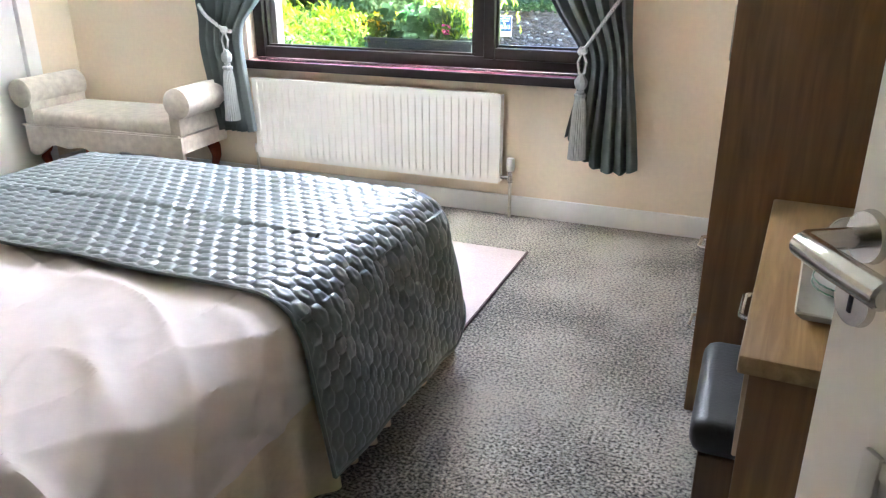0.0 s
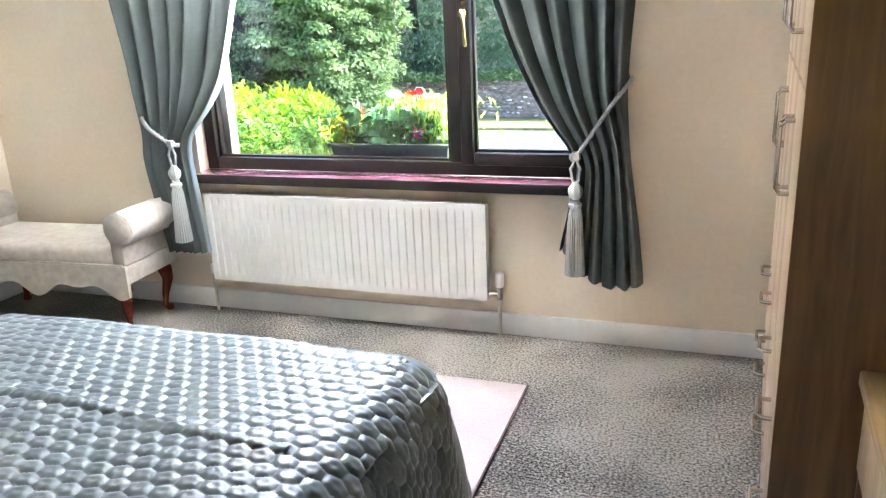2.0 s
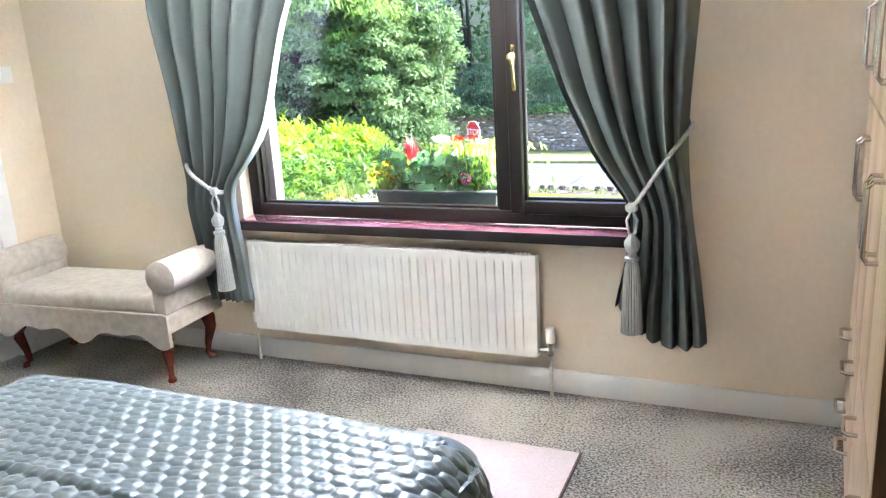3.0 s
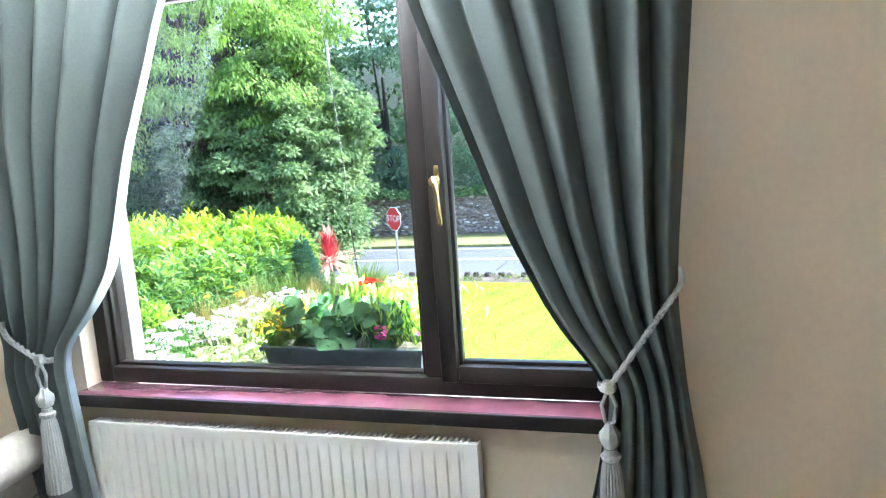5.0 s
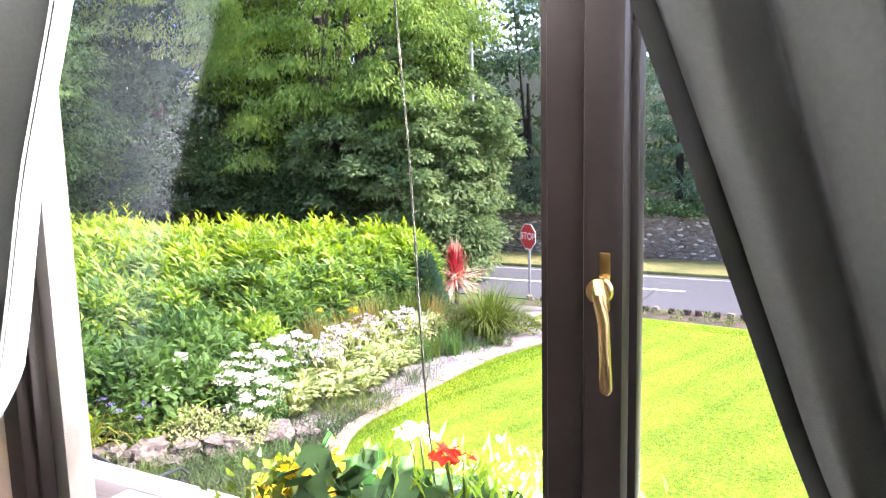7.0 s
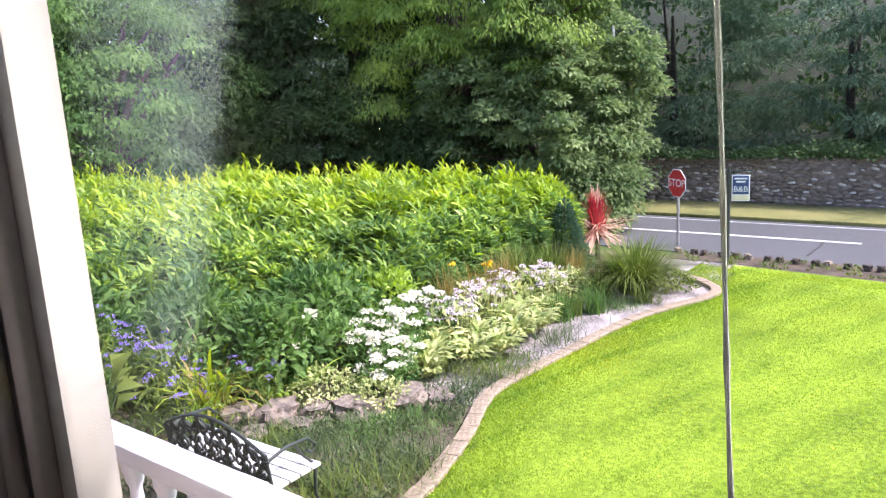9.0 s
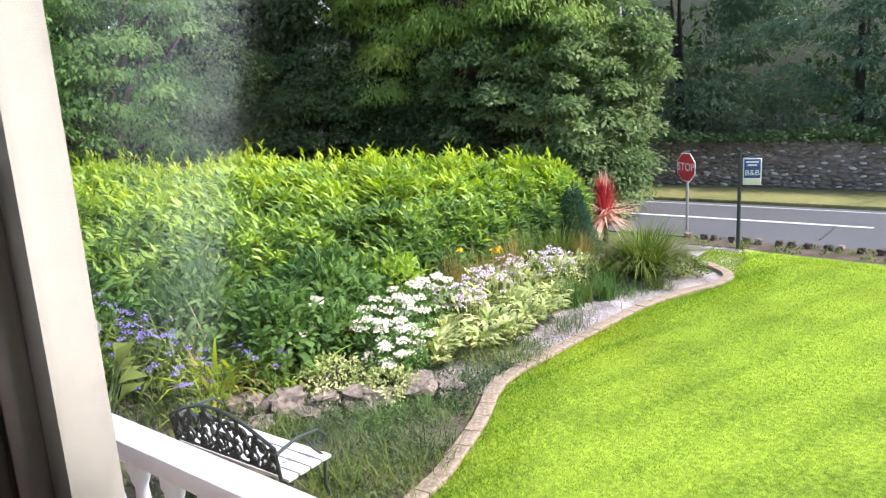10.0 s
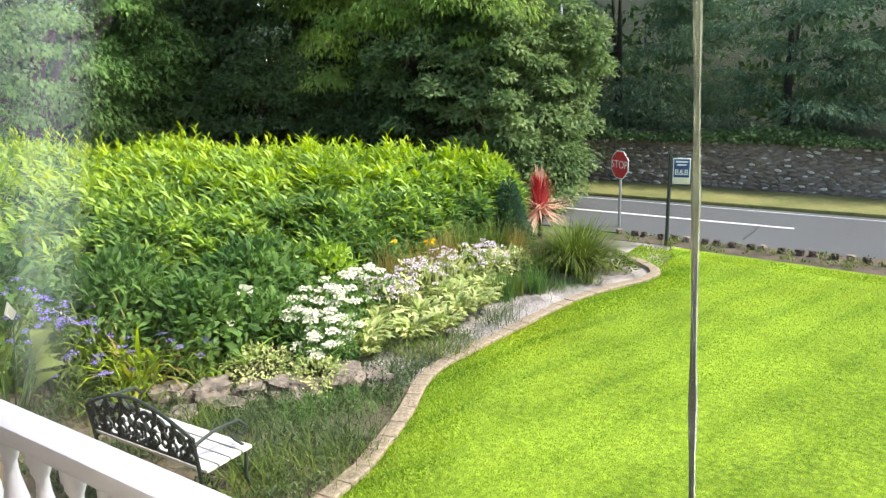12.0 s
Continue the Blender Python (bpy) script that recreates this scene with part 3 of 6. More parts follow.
def tieback(name, hook_x, knot_x, hook_z, knot_z, tz, label):
    th = thing(name, label, "curtain tieback", group="rope tiebacks")
    rope(th, [(hook_x + 0.012 * (1 if hook_x > knot_x else -1), -0.012, hook_z), (hook_x + 0.012 * (1 if hook_x > knot_x else -1), -0.15, hook_z - 0.01), (hook_x - 0.25 * (hook_x - knot_x), -0.205, hook_z - 0.3 * (hook_z - knot_z)), ((hook_x + knot_x) / 2, -0.205, (hook_z + knot_z) / 2 - 0.01), (knot_x, -0.185, knot_z), (knot_x - 0.03 * (1 if hook_x > knot_x else -1), -0.14, knot_z - 0.01)])
    part("knot", lathe(bmesh.new(), [(0.010, -0.018), (0.019, -0.010), (0.021, 0.004), (0.014, 0.018)], (knot_x, -0.190, knot_z), 16, 0.08, 7), ROPE, th)
    tassel(th, knot_x, -0.192, knot_z - 0.012, tz)
    part("wall_hook", tube(bmesh.new(), [(hook_x, -0.001, hook_z), (hook_x, -0.03, hook_z), (hook_x, -0.036, hook_z + 0.02)], 0.006, 8), BRASS, th, "brass wall hook")
    return th


tieback("tieback", -1.475, -1.315, 1.045, 0.905, 0.475, "twisted grey rope tieback with a knotted tassel")
tieback("tieback", 0.822, 0.640, 1.168, 0.880, 0.485, "twisted grey rope tieback with a knotted tassel")
pole = thing("curtain_pole", "dark curtain pole above the window", "curtain pole")
part("pole", tube(bmesh.new(), [(-1.68, -0.12, 2.315), (1.02, -0.12, 2.315)], 0.014, 14), FRAME, pole)
for x in (-1.62, 0.96):
    part("bracket", slab(x - 0.012, x + 0.012, -0.12, -0.0005, 2.295, 2.32, 0.003), FRAME, pole)

# ---- bed ----
BX0, BX1, BY0, BY1, BZ = -1.07, 0.50, -3.47, -1.47, 0.55


def drape(u, v, x0, x1, y0, y1, top, r, flare, over=0.0):
    """Cloth over a box: flat coordinates u, v to a point and its normal."""
    cx, cy = min(max(u, x0 + r), x1 - r), min(max(v, y0 + r), y1 - r)
    du, dv = u - cx, v - cy
    d = math.hypot(du, dv)
    if d < 1e-9:
        return Vector((u, v, top + over)), Vector((0, 0, 1))
    ox, oy = du / d, dv / d
    q = r * math.pi / 2
    R = r + over
    if d < q:
        a = d / r
        out, z = R * math.sin(a), top - r + R * math.cos(a)
        nrm = Vector((ox * math.sin(a), oy * math.sin(a), math.cos(a)))
    else:
        out, z = R + flare * (d - q), top - r - (d - q)
        nrm = Vector((ox, oy, flare)).normalized()
    return Vector((cx + ox * out, cy + oy * out, z)), nrm


bed = thing("bed", "double bed with white sheet and cream pleated valance", "bed")
part("mattress", slab(BX0 + 0.02, BX1 - 0.02, BY0 + 0.02, BY1 - 0.02, 0.20, BZ - 0.02, 0.085, 4), SHEET, bed)
part("base", slab(BX0 + 0.04, BX1 - 0.04, BY0 + 0.04, BY1 - 0.04, 0.03, 0.198, 0.01), VALANCE, bed)


rc = random.Random(12)
CREASES = [(rc.uniform(-0.9, 0.6), rc.uniform(-3.3, -2.3), rc.uniform(-0.9, 0.5), rc.uniform(0.12, 0.38), rc.uniform(0.004, 0.011)) for _ in range(34)]


def sheet_fn(u, v):
    x = BX0 - 0.20 + (BX1 - BX0 + 0.40) * u
    y = BY0 + 0.06 + (BY1 + 0.22 - BY0 - 0.06) * v
    p, nn = drape(x, y, BX0, BX1, BY0 - 0.3, BY1, BZ, 0.10, 0.04)
    w = noise.noise((x * 2.3, y * 3.1, 0.3)) * 0.004 + noise.noise((x * 7 + y * 3, y * 2.2, 1.3)) * 0.006
    w += 0.011 * (1 - abs(noise.noise((x * 2.6 + y * 3.4, y * 1.1 - x * 1.3, 8.2)))) ** 16 + 0.007 * (1 - abs(noise.noise((x * 6.1 - y * 2.2, y * 2.4 + x, 2.9)))) ** 12
    w += 0.010 * abs(noise.noise((x * 5.0 - y * 3.0, y * 1.4 + x, 4.1))) * (1 if nn.z < 0.8 else 0.5)
    for cx, cy, ang, ln, a in CREASES:
        dx, dy = x - cx, y - cy
        t, n_ = dx * math.cos(ang) + dy * math.sin(ang), -dx * math.sin(ang) + dy * math.cos(ang)
        w += a * math.exp(-(t / ln) ** 2) * math.exp(-((n_ + 0.05 * math.sin(t * 6)) / 0.028) ** 2)
    return p + nn * (w + 0.004)


part("sheet", sheet(bmesh.new(), sheet_fn, 220, 240), SHEET, bed, "creased white cotton sheet")


def valance(u, v):
    # along the open side, the foot and the far side
    L1, L2 = BY1 - BY0, BX1 - BX0
    s = u * (2 * L1 + L2)
    wob = 0.024 * math.sin(s * 55 + 1.5 * math.sin(s * 9)) * (1 - v) + 0.006 * math.sin(s * 23)
    z = 0.012 + 0.36 * v
    if s < L1:
        return (BX1 - 0.010 + wob + 0.02 * (1 - v), BY0 + s, z)
    if s < L1 + L2:
        return (BX1 - 0.010 - (s - L1), BY1 - 0.010 + wob + 0.02 * (1 - v), z)
    return (BX0 + 0.010 - wob - 0.02 * (1 - v), BY1 - (s - L1 - L2), z)


part("valance", sheet(bmesh.new(), valance, 900, 6), VALANCE, bed, "cream pleated valance")

runner = thing("bed_runner", "quilted grey-green satin runner across the bed's foot", "bed runner", (0, 0, 0))
Q0, Q1 = -2.36, -1.47 + 0.34
QX0, QX1 = BX0 - 0.42, BX1 + 0.42


def quilt_bump(x, y):
    """Staggered, interlocking pillow puffs with narrow stitched seams."""
    h, w = 0.040, 0.056
    r = round(y / h)
    near = []
    for k in (r - 1, r, r + 1):
        sh = 0.5 * (k % 2)
        i = round(x / w - sh)
        near += [math.hypot(x - (q + sh) * w, (y - k * h) * 1.25) for q in (i - 1, i, i + 1)]
    near.sort()
    k = min(1.0, (near[1] - near[0]) / 0.030)
    return k ** 0.55 * (1 - 0.25 * math.exp(-(near[0] / 0.008) ** 2))


def runner_fn(u, v):
    x, y = QX0 + (QX1 - QX0) * u, Q0 + (Q1 - Q0) * v
    y0 = y
    x2 = x + 0.05 * (v - 0.35) * max(0, u - 0.75) * 4
    hx, hy = max(0.0, x2 - BX1 + 0.13, BX0 + 0.13 - x2), max(0.0, y - BY1 + 0.13)
    if hx > 0 and hy > 0:
        k = 0.78 * max(hx, hy) / math.hypot(hx, hy) + 0.22 * (1 - min(hx, hy) / max(hx, hy))
        x2 = (BX1 - 0.13 + hx * k) if x2 > 0 else (BX0 + 0.13 - hx * k)
        y = BY1 - 0.13 + hy * k
    p, nn = drape(x2, y, BX0, BX1 + 0.015, -9, BY1 + 0.05, BZ + 0.014, 0.13, 0.16, 0.006)
    edge = min(u * (QX1 - QX0), (1 - u) * (QX1 - QX0), v * (Q1 - Q0), (1 - v) * (Q1 - Q0))
    k = min(1.0, edge / 0.02) * min(1.0, max(0.0, (-1.49 - y0) / 0.012))
    fold = 0.007 * math.exp(-((y + 1.98 + 0.03 * math.sin(x * 4)) / 0.02) ** 2) if x < 0.35 else 0.0
    soft = 0.012 * noise.noise((x * 3, y * 3, 7.7)) + (0.02 * noise.noise((x * 2, y * 6, 2.2)) if nn.z < 0.6 else 0)
    return p + nn * (0.0068 * quilt_bump(x + 0.01 * noise.noise((x * 4, y * 4, 0)), y + 0.008 * noise.noise((x * 4, y * 4, 5))) * k + fold + soft + 0.012)


part("quilt", sheet(bmesh.new(), runner_fn, 600, 330), QUILT, runner)
bm = tube(bmesh.new(), [Vector(runner_fn(i / 160, 0.0)) for i in range(161)], 0.006, 8)
part("near_piping", bm, QUILT, runner)
bm = tube(bmesh.new(), [Vector(runner_fn(1.0, i / 120)) for i in range(121)], 0.006, 8)
part("side_piping", bm, QUILT, runner)

# ---- rug ----
rug = thing("rug", "flat pink woven rug with dark edge beside the bed", "rug")
part("rug_cloth", slab(-0.16, 0.505, -1.60, -0.508, 0.001, 0.010, 0.003), RUG, rug)
bm = bmesh.new()
box(bm, 0.505, 0.514, -1.60, -0.505, 0.001, 0.011, 0.002)
part("rug_binding", bm, RUGEDGE, rug)

# ---- upholstered window seat ----
seat = thing("upholstered_bench", "cream damask upholstered bench with scrolled arms and cabriole legs", "bench", (-2.0, -0.295, 0), 4)
SW, SD = 0.535, 0.215


def apron(u, v):
    x = -SW + 2 * SW * u
    low = 0.235 - 0.028 * math.cos(x * 2 * math.pi / 0.49) - 0.018 * math.cos(x * 4 * math.pi / 0.49)
    return (x, -SD - 0.004, low + (0.36 - low) * v)


part("apron", sheet(bmesh.new(), apron, 60, 4, 0.02), CREAM, seat)
part("seat_base", slab(-SW, SW, -SD + 0.016, SD, 0.265, 0.36, 0.012), CREAM, seat)
bm = slab(-SW + 0.055, SW - 0.055, -SD - 0.004, SD - 0.004, 0.361, 0.445, 0.03, 4)
for v in bm.verts:
    if v.co.z > 0.40:
        v.co.z += 0.025 * (1 - (v.co.x / SW) ** 2)
part("cushion", bm, CREAM, seat)
bm = tube(bmesh.new(), [(-SW, -SD - 0.018, 0.372), (SW, -SD - 0.018, 0.372)], 0.006, 8)
part("piping", bm, CREAM, seat)
for s in (-1, 1):
    bm = slab(min(s * SW, s * (SW - 0.07)), max(s * SW, s * (SW - 0.07)), -SD, SD, 0.361, 0.53, 0.015)
    part("arm_panel", bm, CREAM, seat)
    bm = tube(bmesh.new(), [(s * (SW - 0.005), -SD - 0.012, 0.545), (s * (SW - 0.005), -SD, 0.545), (s * (SW - 0.005), SD, 0.545), (s * (SW - 0.005), SD + 0.012, 0.545)], [0.066, 0.082, 0.082, 0.066], 24)
    part("arm_roll", bm, CREAM, seat)
for sx in (-1, 1):
    for sy in (-1, 1):
        x, y = sx * (SW - 0.085), sy * (SD - 0.07)
        bm = tube(bmesh.new(), [(x, y, 0.29), (x + sx * 0.020, y + sy * 0.02, 0.22), (x + sx * 0.024, y + sy * 0.024, 0.17), (x + sx * 0.008, y + sy * 0.008, 0.09), (x + sx * 0.004, y + sy * 0.004, 0.03), (x + sx * 0.018, y + sy * 0.018, 0.012), (x + sx * 0.02, y + sy * 0.02, 0.0)],
                  [0.040, 0.036, 0.028, 0.018, 0.014, 0.022, 0.018], 12)
        part("leg", bm, MAHOG, seat, "polished red mahogany cabriole leg")

# ---- wardrobe, dressing table, stool, crockery ----
ward = thing("wardrobe", "oak veneer wardrobe with drawers and steel bow handles", "wardrobe", (1.312, -1.55, 0), -3.4)
WL, WD, WH = 1.50, 0.52, 2.25
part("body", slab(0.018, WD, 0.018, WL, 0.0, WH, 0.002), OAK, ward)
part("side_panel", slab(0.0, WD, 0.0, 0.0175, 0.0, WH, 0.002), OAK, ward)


def bow(x, y, z, length, vertical=True):
    d = Vector((0, 0, 1)) if vertical else Vector((0, 1, 0))
    c = Vector((x, y, z))
    pts = [c - d * length / 2, c - d * length / 2 + Vector((-0.022, 0, 0)), c - d * length * 0.42 + Vector((-0.032, 0, 0)), c + d * length * 0.42 + Vector((-0.032, 0, 0)), c + d * length / 2 + Vector((-0.022, 0, 0)), c + d * length / 2]
    return tube(bmesh.new(), pts, [0.006, 0.006, 0.0055, 0.0055, 0.006, 0.006], 8)


for y0, y1 in ((0.03, 0.745), (0.755, 1.48)):
    for z0, z1 in ((0.08, 0.345), (0.355, 0.60)):
        d = part("drawer", slab(0.0, 0.0175, y0, y1, z0, z1, 0.003), OAKF, ward)
        for hy in ((0.18, 0.58) if y0 < 0.5 else (0.98, 1.28)):
            part("handle", bow(0.0, hy, (z0 + z1) / 2, 0.10, False), CHROME, d, "steel bow handle")
for y0, y1, hy in ((0.03, 0.385, 0.35), (0.395, 0.745, 0.43), (0.755, 1.11, 1.075), (1.12, 1.48, 1.155)):
    for z0, z1, hz in ((0.61, 1.255, 1.07), (1.265, WH - 0.02, 1.455)):
        d = part("door", slab(0.0, 0.0175, y0, y1, z0, z1, 0.003), OAKF, ward)
        part("handle", bow(0.0, hy, hz, 0.18), CHROME, d, "steel bow handle")

table = thing("dressing_table", "oak dressing table with a drawer beside the wardrobe", "dressing table", (1.418, -2.465, 0), -3.0)
part("top", slab(0.0, 0.54, 0.0, 0.915, 0.655, 0.690, 0.006), OAKX, table, "honey oak top with clear grain")
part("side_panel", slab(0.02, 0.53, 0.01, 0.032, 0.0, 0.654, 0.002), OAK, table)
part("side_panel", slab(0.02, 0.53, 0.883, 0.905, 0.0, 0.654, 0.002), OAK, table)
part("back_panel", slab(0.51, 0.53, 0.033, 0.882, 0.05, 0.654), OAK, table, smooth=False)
for y0, y1 in ((0.034, 0.881),):
    d = part("drawer", slab(0.012, 0.45, y0, y1, 0.475, 0.645, 0.003), OAKF, table)
    part("handle", bow(0.012, (y0 + y1) / 2, 0.575, 0.13, False), CHROME, d, "steel bow handle")

stool = thing("stool", "wooden stool with a padded black leather seat", "stool", (1.56, -2.13, 0), 0)
bm = slab(-0.205, 0.15, -0.19, 0.19, 0.375, 0.455, 0.032, 4)
part("seat_pad", bm, BLACKL, stool, "padded black leather seat")
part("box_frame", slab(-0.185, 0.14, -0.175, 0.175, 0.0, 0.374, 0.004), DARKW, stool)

# ---- doors ----
door = thing("door_1", "open white panelled door with a steel lever handle", "door", (1.899, -3.478, 0), 122, kind="structure")
# local x runs from the hinge to the free edge, the room face is at +y
bm = bmesh.new()
DW = 0.745
box(bm, 0, DW, -0.019, 0.019, 0.01, 2.02, 0.002)
part("leaf", bm, DOORW, door)
for x0, x1, z0, z1 in ((0.10, 0.33, 0.20, 0.86), (0.43, 0.66, 0.20, 0.86), (0.10, 0.33, 1.05, 1.85), (0.43, 0.66, 1.05, 1.85)):
    bm = frame_bars(bmesh.new(), x0, x1, z0, z1, 0.0185, 0.026, 0.022, 0.003)
    box(bm, x0 + 0.045, x1 - 0.045, 0.0185, 0.0235, z0 + 0.045, z1 - 0.045, 0.003)
    part("panel", bm, DOORW, door)
bm = tube(bmesh.new(), [(0.716, 0.019, 1.05), (0.716, 0.027, 1.05)], [0.026, 0.024], 24)
tube(bm, [(0.716, 0.026, 1.05), (0.716, 0.082, 1.05), (0.709, 0.092, 1.05), (0.66, 0.094, 1.049), (0.603, 0.093, 1.047), (0.600, 0.093, 1.047)], [0.010, 0.011, 0.0125, 0.013, 0.013, 0.010], 16)
lever = part("door_handle", bm, CHROME, door, "satin steel lever handle")
bm = tube(bmesh.new(), [(0.716, 0.019, 0.985), (0.716, 0.026, 0.985)], [0.026, 0.024], 24)
part("escutcheon", bm, CHROME, door)
part("keyhole", slab(0.713, 0.719, 0.0255, 0.0268, 0.973, 0.993, 0.001), BLACKL, door)
bm = bmesh.new()
box(bm, DX0 - 0.06, DX0 + 0.002, YB - 0.13, YB + 0.018, 0, 2.11, 0.004)
box(bm, DX1 - 0.002, DX1 + 0.06, YB - 0.13, YB + 0.018, 0, 2.11, 0.004)
box(bm, DX0, DX1, YB - 0.13, YB + 0.018, 2.045, 2.11, 0.004)
structure(part("trim", bm, WHITE), "white painted door frame")
bm = bmesh.new()
box(bm, XL - 0.13, XL + 0.020, DY1 - 0.02, DY1 + 0.07, 0, 2.10, 0.004)
box(bm, XL - 0.13, XL + 0.020, DY0 - 0.07, DY0 + 0.02, 0, 2.10, 0.004)
box(bm, XL - 0.13, XL + 0.020, DY0 + 0.02, DY1 - 0.02, 2.01, 2.10, 0.004)
structure(part("trim", bm, WHITE), "white painted door frame")
door2 = thing("door_2", "closed white panelled door in the side wall", "door", (XL - 0.03, DY0 + 0.022, 0), 90, kind="structure")
part("leaf", slab(0, DY1 - DY0 - 0.044, -0.019, 0.019, 0.01, 2.005, 0.002), WHITE, door2)
switch = thing("light_switch", "white plastic light switch plate on the wall", "light switch", (XL + 0.001, -0.17, 1.50))
part("plate", slab(0, 0.009, -0.043, 0.043, -0.043, 0.043, 0.003), WHITE, switch)
part("rocker", slab(0.009, 0.014, -0.012, 0.012, -0.02, 0.02, 0.002), WHITE, switch)

# ---- ground outside ----
GZ = -1.416
structure(part("ground", slab(-400, 400, 0.23, 700, GZ - 0.30, GZ - 0.03), FIELD, smooth=False), "rough grassy ground to the horizon")
KERB = [(-3.50, 1.3), (-3.46, 2.4), (-3.50, 3.55), (-3.63, 4.10), (-3.80, 4.65), (-4.06, 5.28), (-4.14, 5.72), (-4.09, 6.39), (-4.02, 7.27), (-3.90, 8.41), (-3.64, 9.23), (-3.42, 9.78), (-3.42, 10.25), (-3.75, 10.62), (-4.25, 10.95)]


def smooth_path(pts, n):
    P = [Vector((*p, 0)) for p in pts]
    out = []
    for i in range(n + 1):
        k = i / n * (len(P) - 1)
        j = min(int(k), len(P) - 2)
        f = k - j
        p0, p1, p2, p3 = P[max(j - 1, 0)], P[j], P[j + 1], P[min(j + 2, len(P) - 1)]
        out.append(0.5 * ((2 * p1) + (p2 - p0) * f + (2 * p0 - 5 * p1 + 4 * p2 - p3) * f * f + (3 * p1 - p0 - 3 * p2 + p3) * f ** 3))
    return out


KP = smooth_path(KERB, 120)
# lawn: from the kerb line to the far right
bm = bmesh.new()
LAWN_FAR = 11.95


def lawn_skew(x):
    """How far the lawn's far edge draws back from the road."""
    return 0.1 * min(7.0, max(0.0, x + 4.4))


rows = []
for p in KP:
    if p.y <= 10.3:
        rows.append([bm.verts.new((p.x + (18 - p.x) * (j / 10) ** 1.5, p.y, GZ + 0.02 * (1 if j else 0))) for j in range(11)])
rows.append([bm.verts.new((-3.55 + 21.55 * (j / 10) ** 1.5, LAWN_FAR - 0.5 - lawn_skew(-3.55 + 21.55 * (j / 10) ** 1.5), GZ + 0.02)) for j in range(11)])
rows.append([bm.verts.new((-3.75 + 21.75 * (j / 10) ** 1.5, LAWN_FAR - lawn_skew(-3.75 + 21.75 * (j / 10) ** 1.5), GZ + 0.015)) for j in range(11)])
for a, b in zip(rows, rows[1:]):
    for j in range(10):
        bm.faces.new((a[j], a[j + 1], b[j + 1], b[j]))
structure(part("lawn", bm, LAWN), "freshly mown bright green lawn")
structure(part("flower_bed", slab(-14, -3.2, 1.2, 12.2, GZ - 0.03, GZ - 0.012), EARTH, smooth=False), "dark earth of the flower bed")
structure(part("gravel_path", slab(-5.2, -3.3, 5.2, 12.05, GZ - 0.012, GZ - 0.004), GRAVEL, smooth=False), "pale grey gravel edging the flower bed")
structure(part("road", slab(-300, 300, 12.62, 16.1, GZ - 0.03, GZ - 0.006), ASPH, smooth=False), "worn grey asphalt road")
structure(part("road_line", slab(-40, -2.30, 14.34, 14.43, GZ - 0.006, GZ - 0.001), LINE, smooth=False), "white painted line along the road")
structure(part("road_line", slab(-40, 60, 15.80, 15.83, GZ - 0.006, GZ - 0.001), LINE, smooth=False), "thin white edge line along the road")
structure(part("road_patch", tube(bmesh.new(), [(-2.89, 13.1, GZ - 0.012), (-2.87, 13.8, GZ - 0.012), (-2.89, 14.33, GZ - 0.012)], 0.022, 6), MARKT), "dark tar seam across the road")
structure(part("verge", slab(-300, 300, 16.1, 18.0, GZ - 0.03, GZ + 0.07, 0.03), VERGE), "mown grass verge beyond the road")
bm = box(bmesh.new(), -4.9, -3.6, 12.02, 12.62, GZ - 0.03, GZ + 0.004, 0.002)
box(bm, -3.6, 18, 10.9, 12.62, GZ - 0.03, GZ + 0.004, 0.002)
structure(part("soil_strip", bm, SOIL), "bare soil strip beside the road")

# house front, terrace and balustrade
structure(part("house_wall", slab(-12, 12, 0.10, YO, -1.6, -0.1), RENDER, smooth=False), "white rendered house wall")
bm = bmesh.new()
box(bm, -12, XL - 0.13, 0.10, YO, -0.1, 3.2)
box(bm, XR + 0.13, 12, 0.10, YO, -0.1, 3.2)
box(bm, XL - 0.13, XR + 0.13, 0.10, YO, ZC + 0.13, 3.2)
structure(part("house_wall", bm, RENDER, smooth=False), "white rendered house wall")
# unseen overhang, added to keep sun and sky off the window reveal
structure(part("shading_slab", slab(-12, 12, 0.10, 0.95, 3.2 - 0.45, 3.2 - 0.33, 0.01), WHITE, smooth=False), "white slab added above the window, out of view, to shade the reveal")
structure(part("terrace", slab(-12, 12, YO + 0.005, 1.20, -1.6, -0.42, 0.01), STONEK), "raised concrete terrace")
bal = thing("balustrade", "white painted terrace balustrade with turned balusters", "balustrade", (0, 1.075, -0.42))
bm = slab(-9, 6, -0.065, 0.065, 0.655, 0.72, 0.012)
box(bm, -9, 6, -0.045, 0.045, 0.62, 0.656, 0.01)
part("top_rail", bm, BALW, bal)
part("bottom_rail", slab(-9, 6, -0.06, 0.06, 0.0, 0.07, 0.01), BALW, bal)
bme = lathe(bmesh.new(), [(0.045, 0.07), (0.045, 0.10), (0.03, 0.12), (0.04, 0.17), (0.055, 0.25), (0.048, 0.34), (0.027, 0.45), (0.024, 0.51), (0.036, 0.54), (0.036, 0.56), (0.045, 0.58), (0.045, 0.622)], (0, 0, 0), 16)
b0 = part("baluster", bme, BALW, bal)
b0.location.x = -8.9
for i in range(1, 66):
    b = new("baluster", b0.data)
    b.parent = bal
    b.location.x = -8.9 + i * 0.225


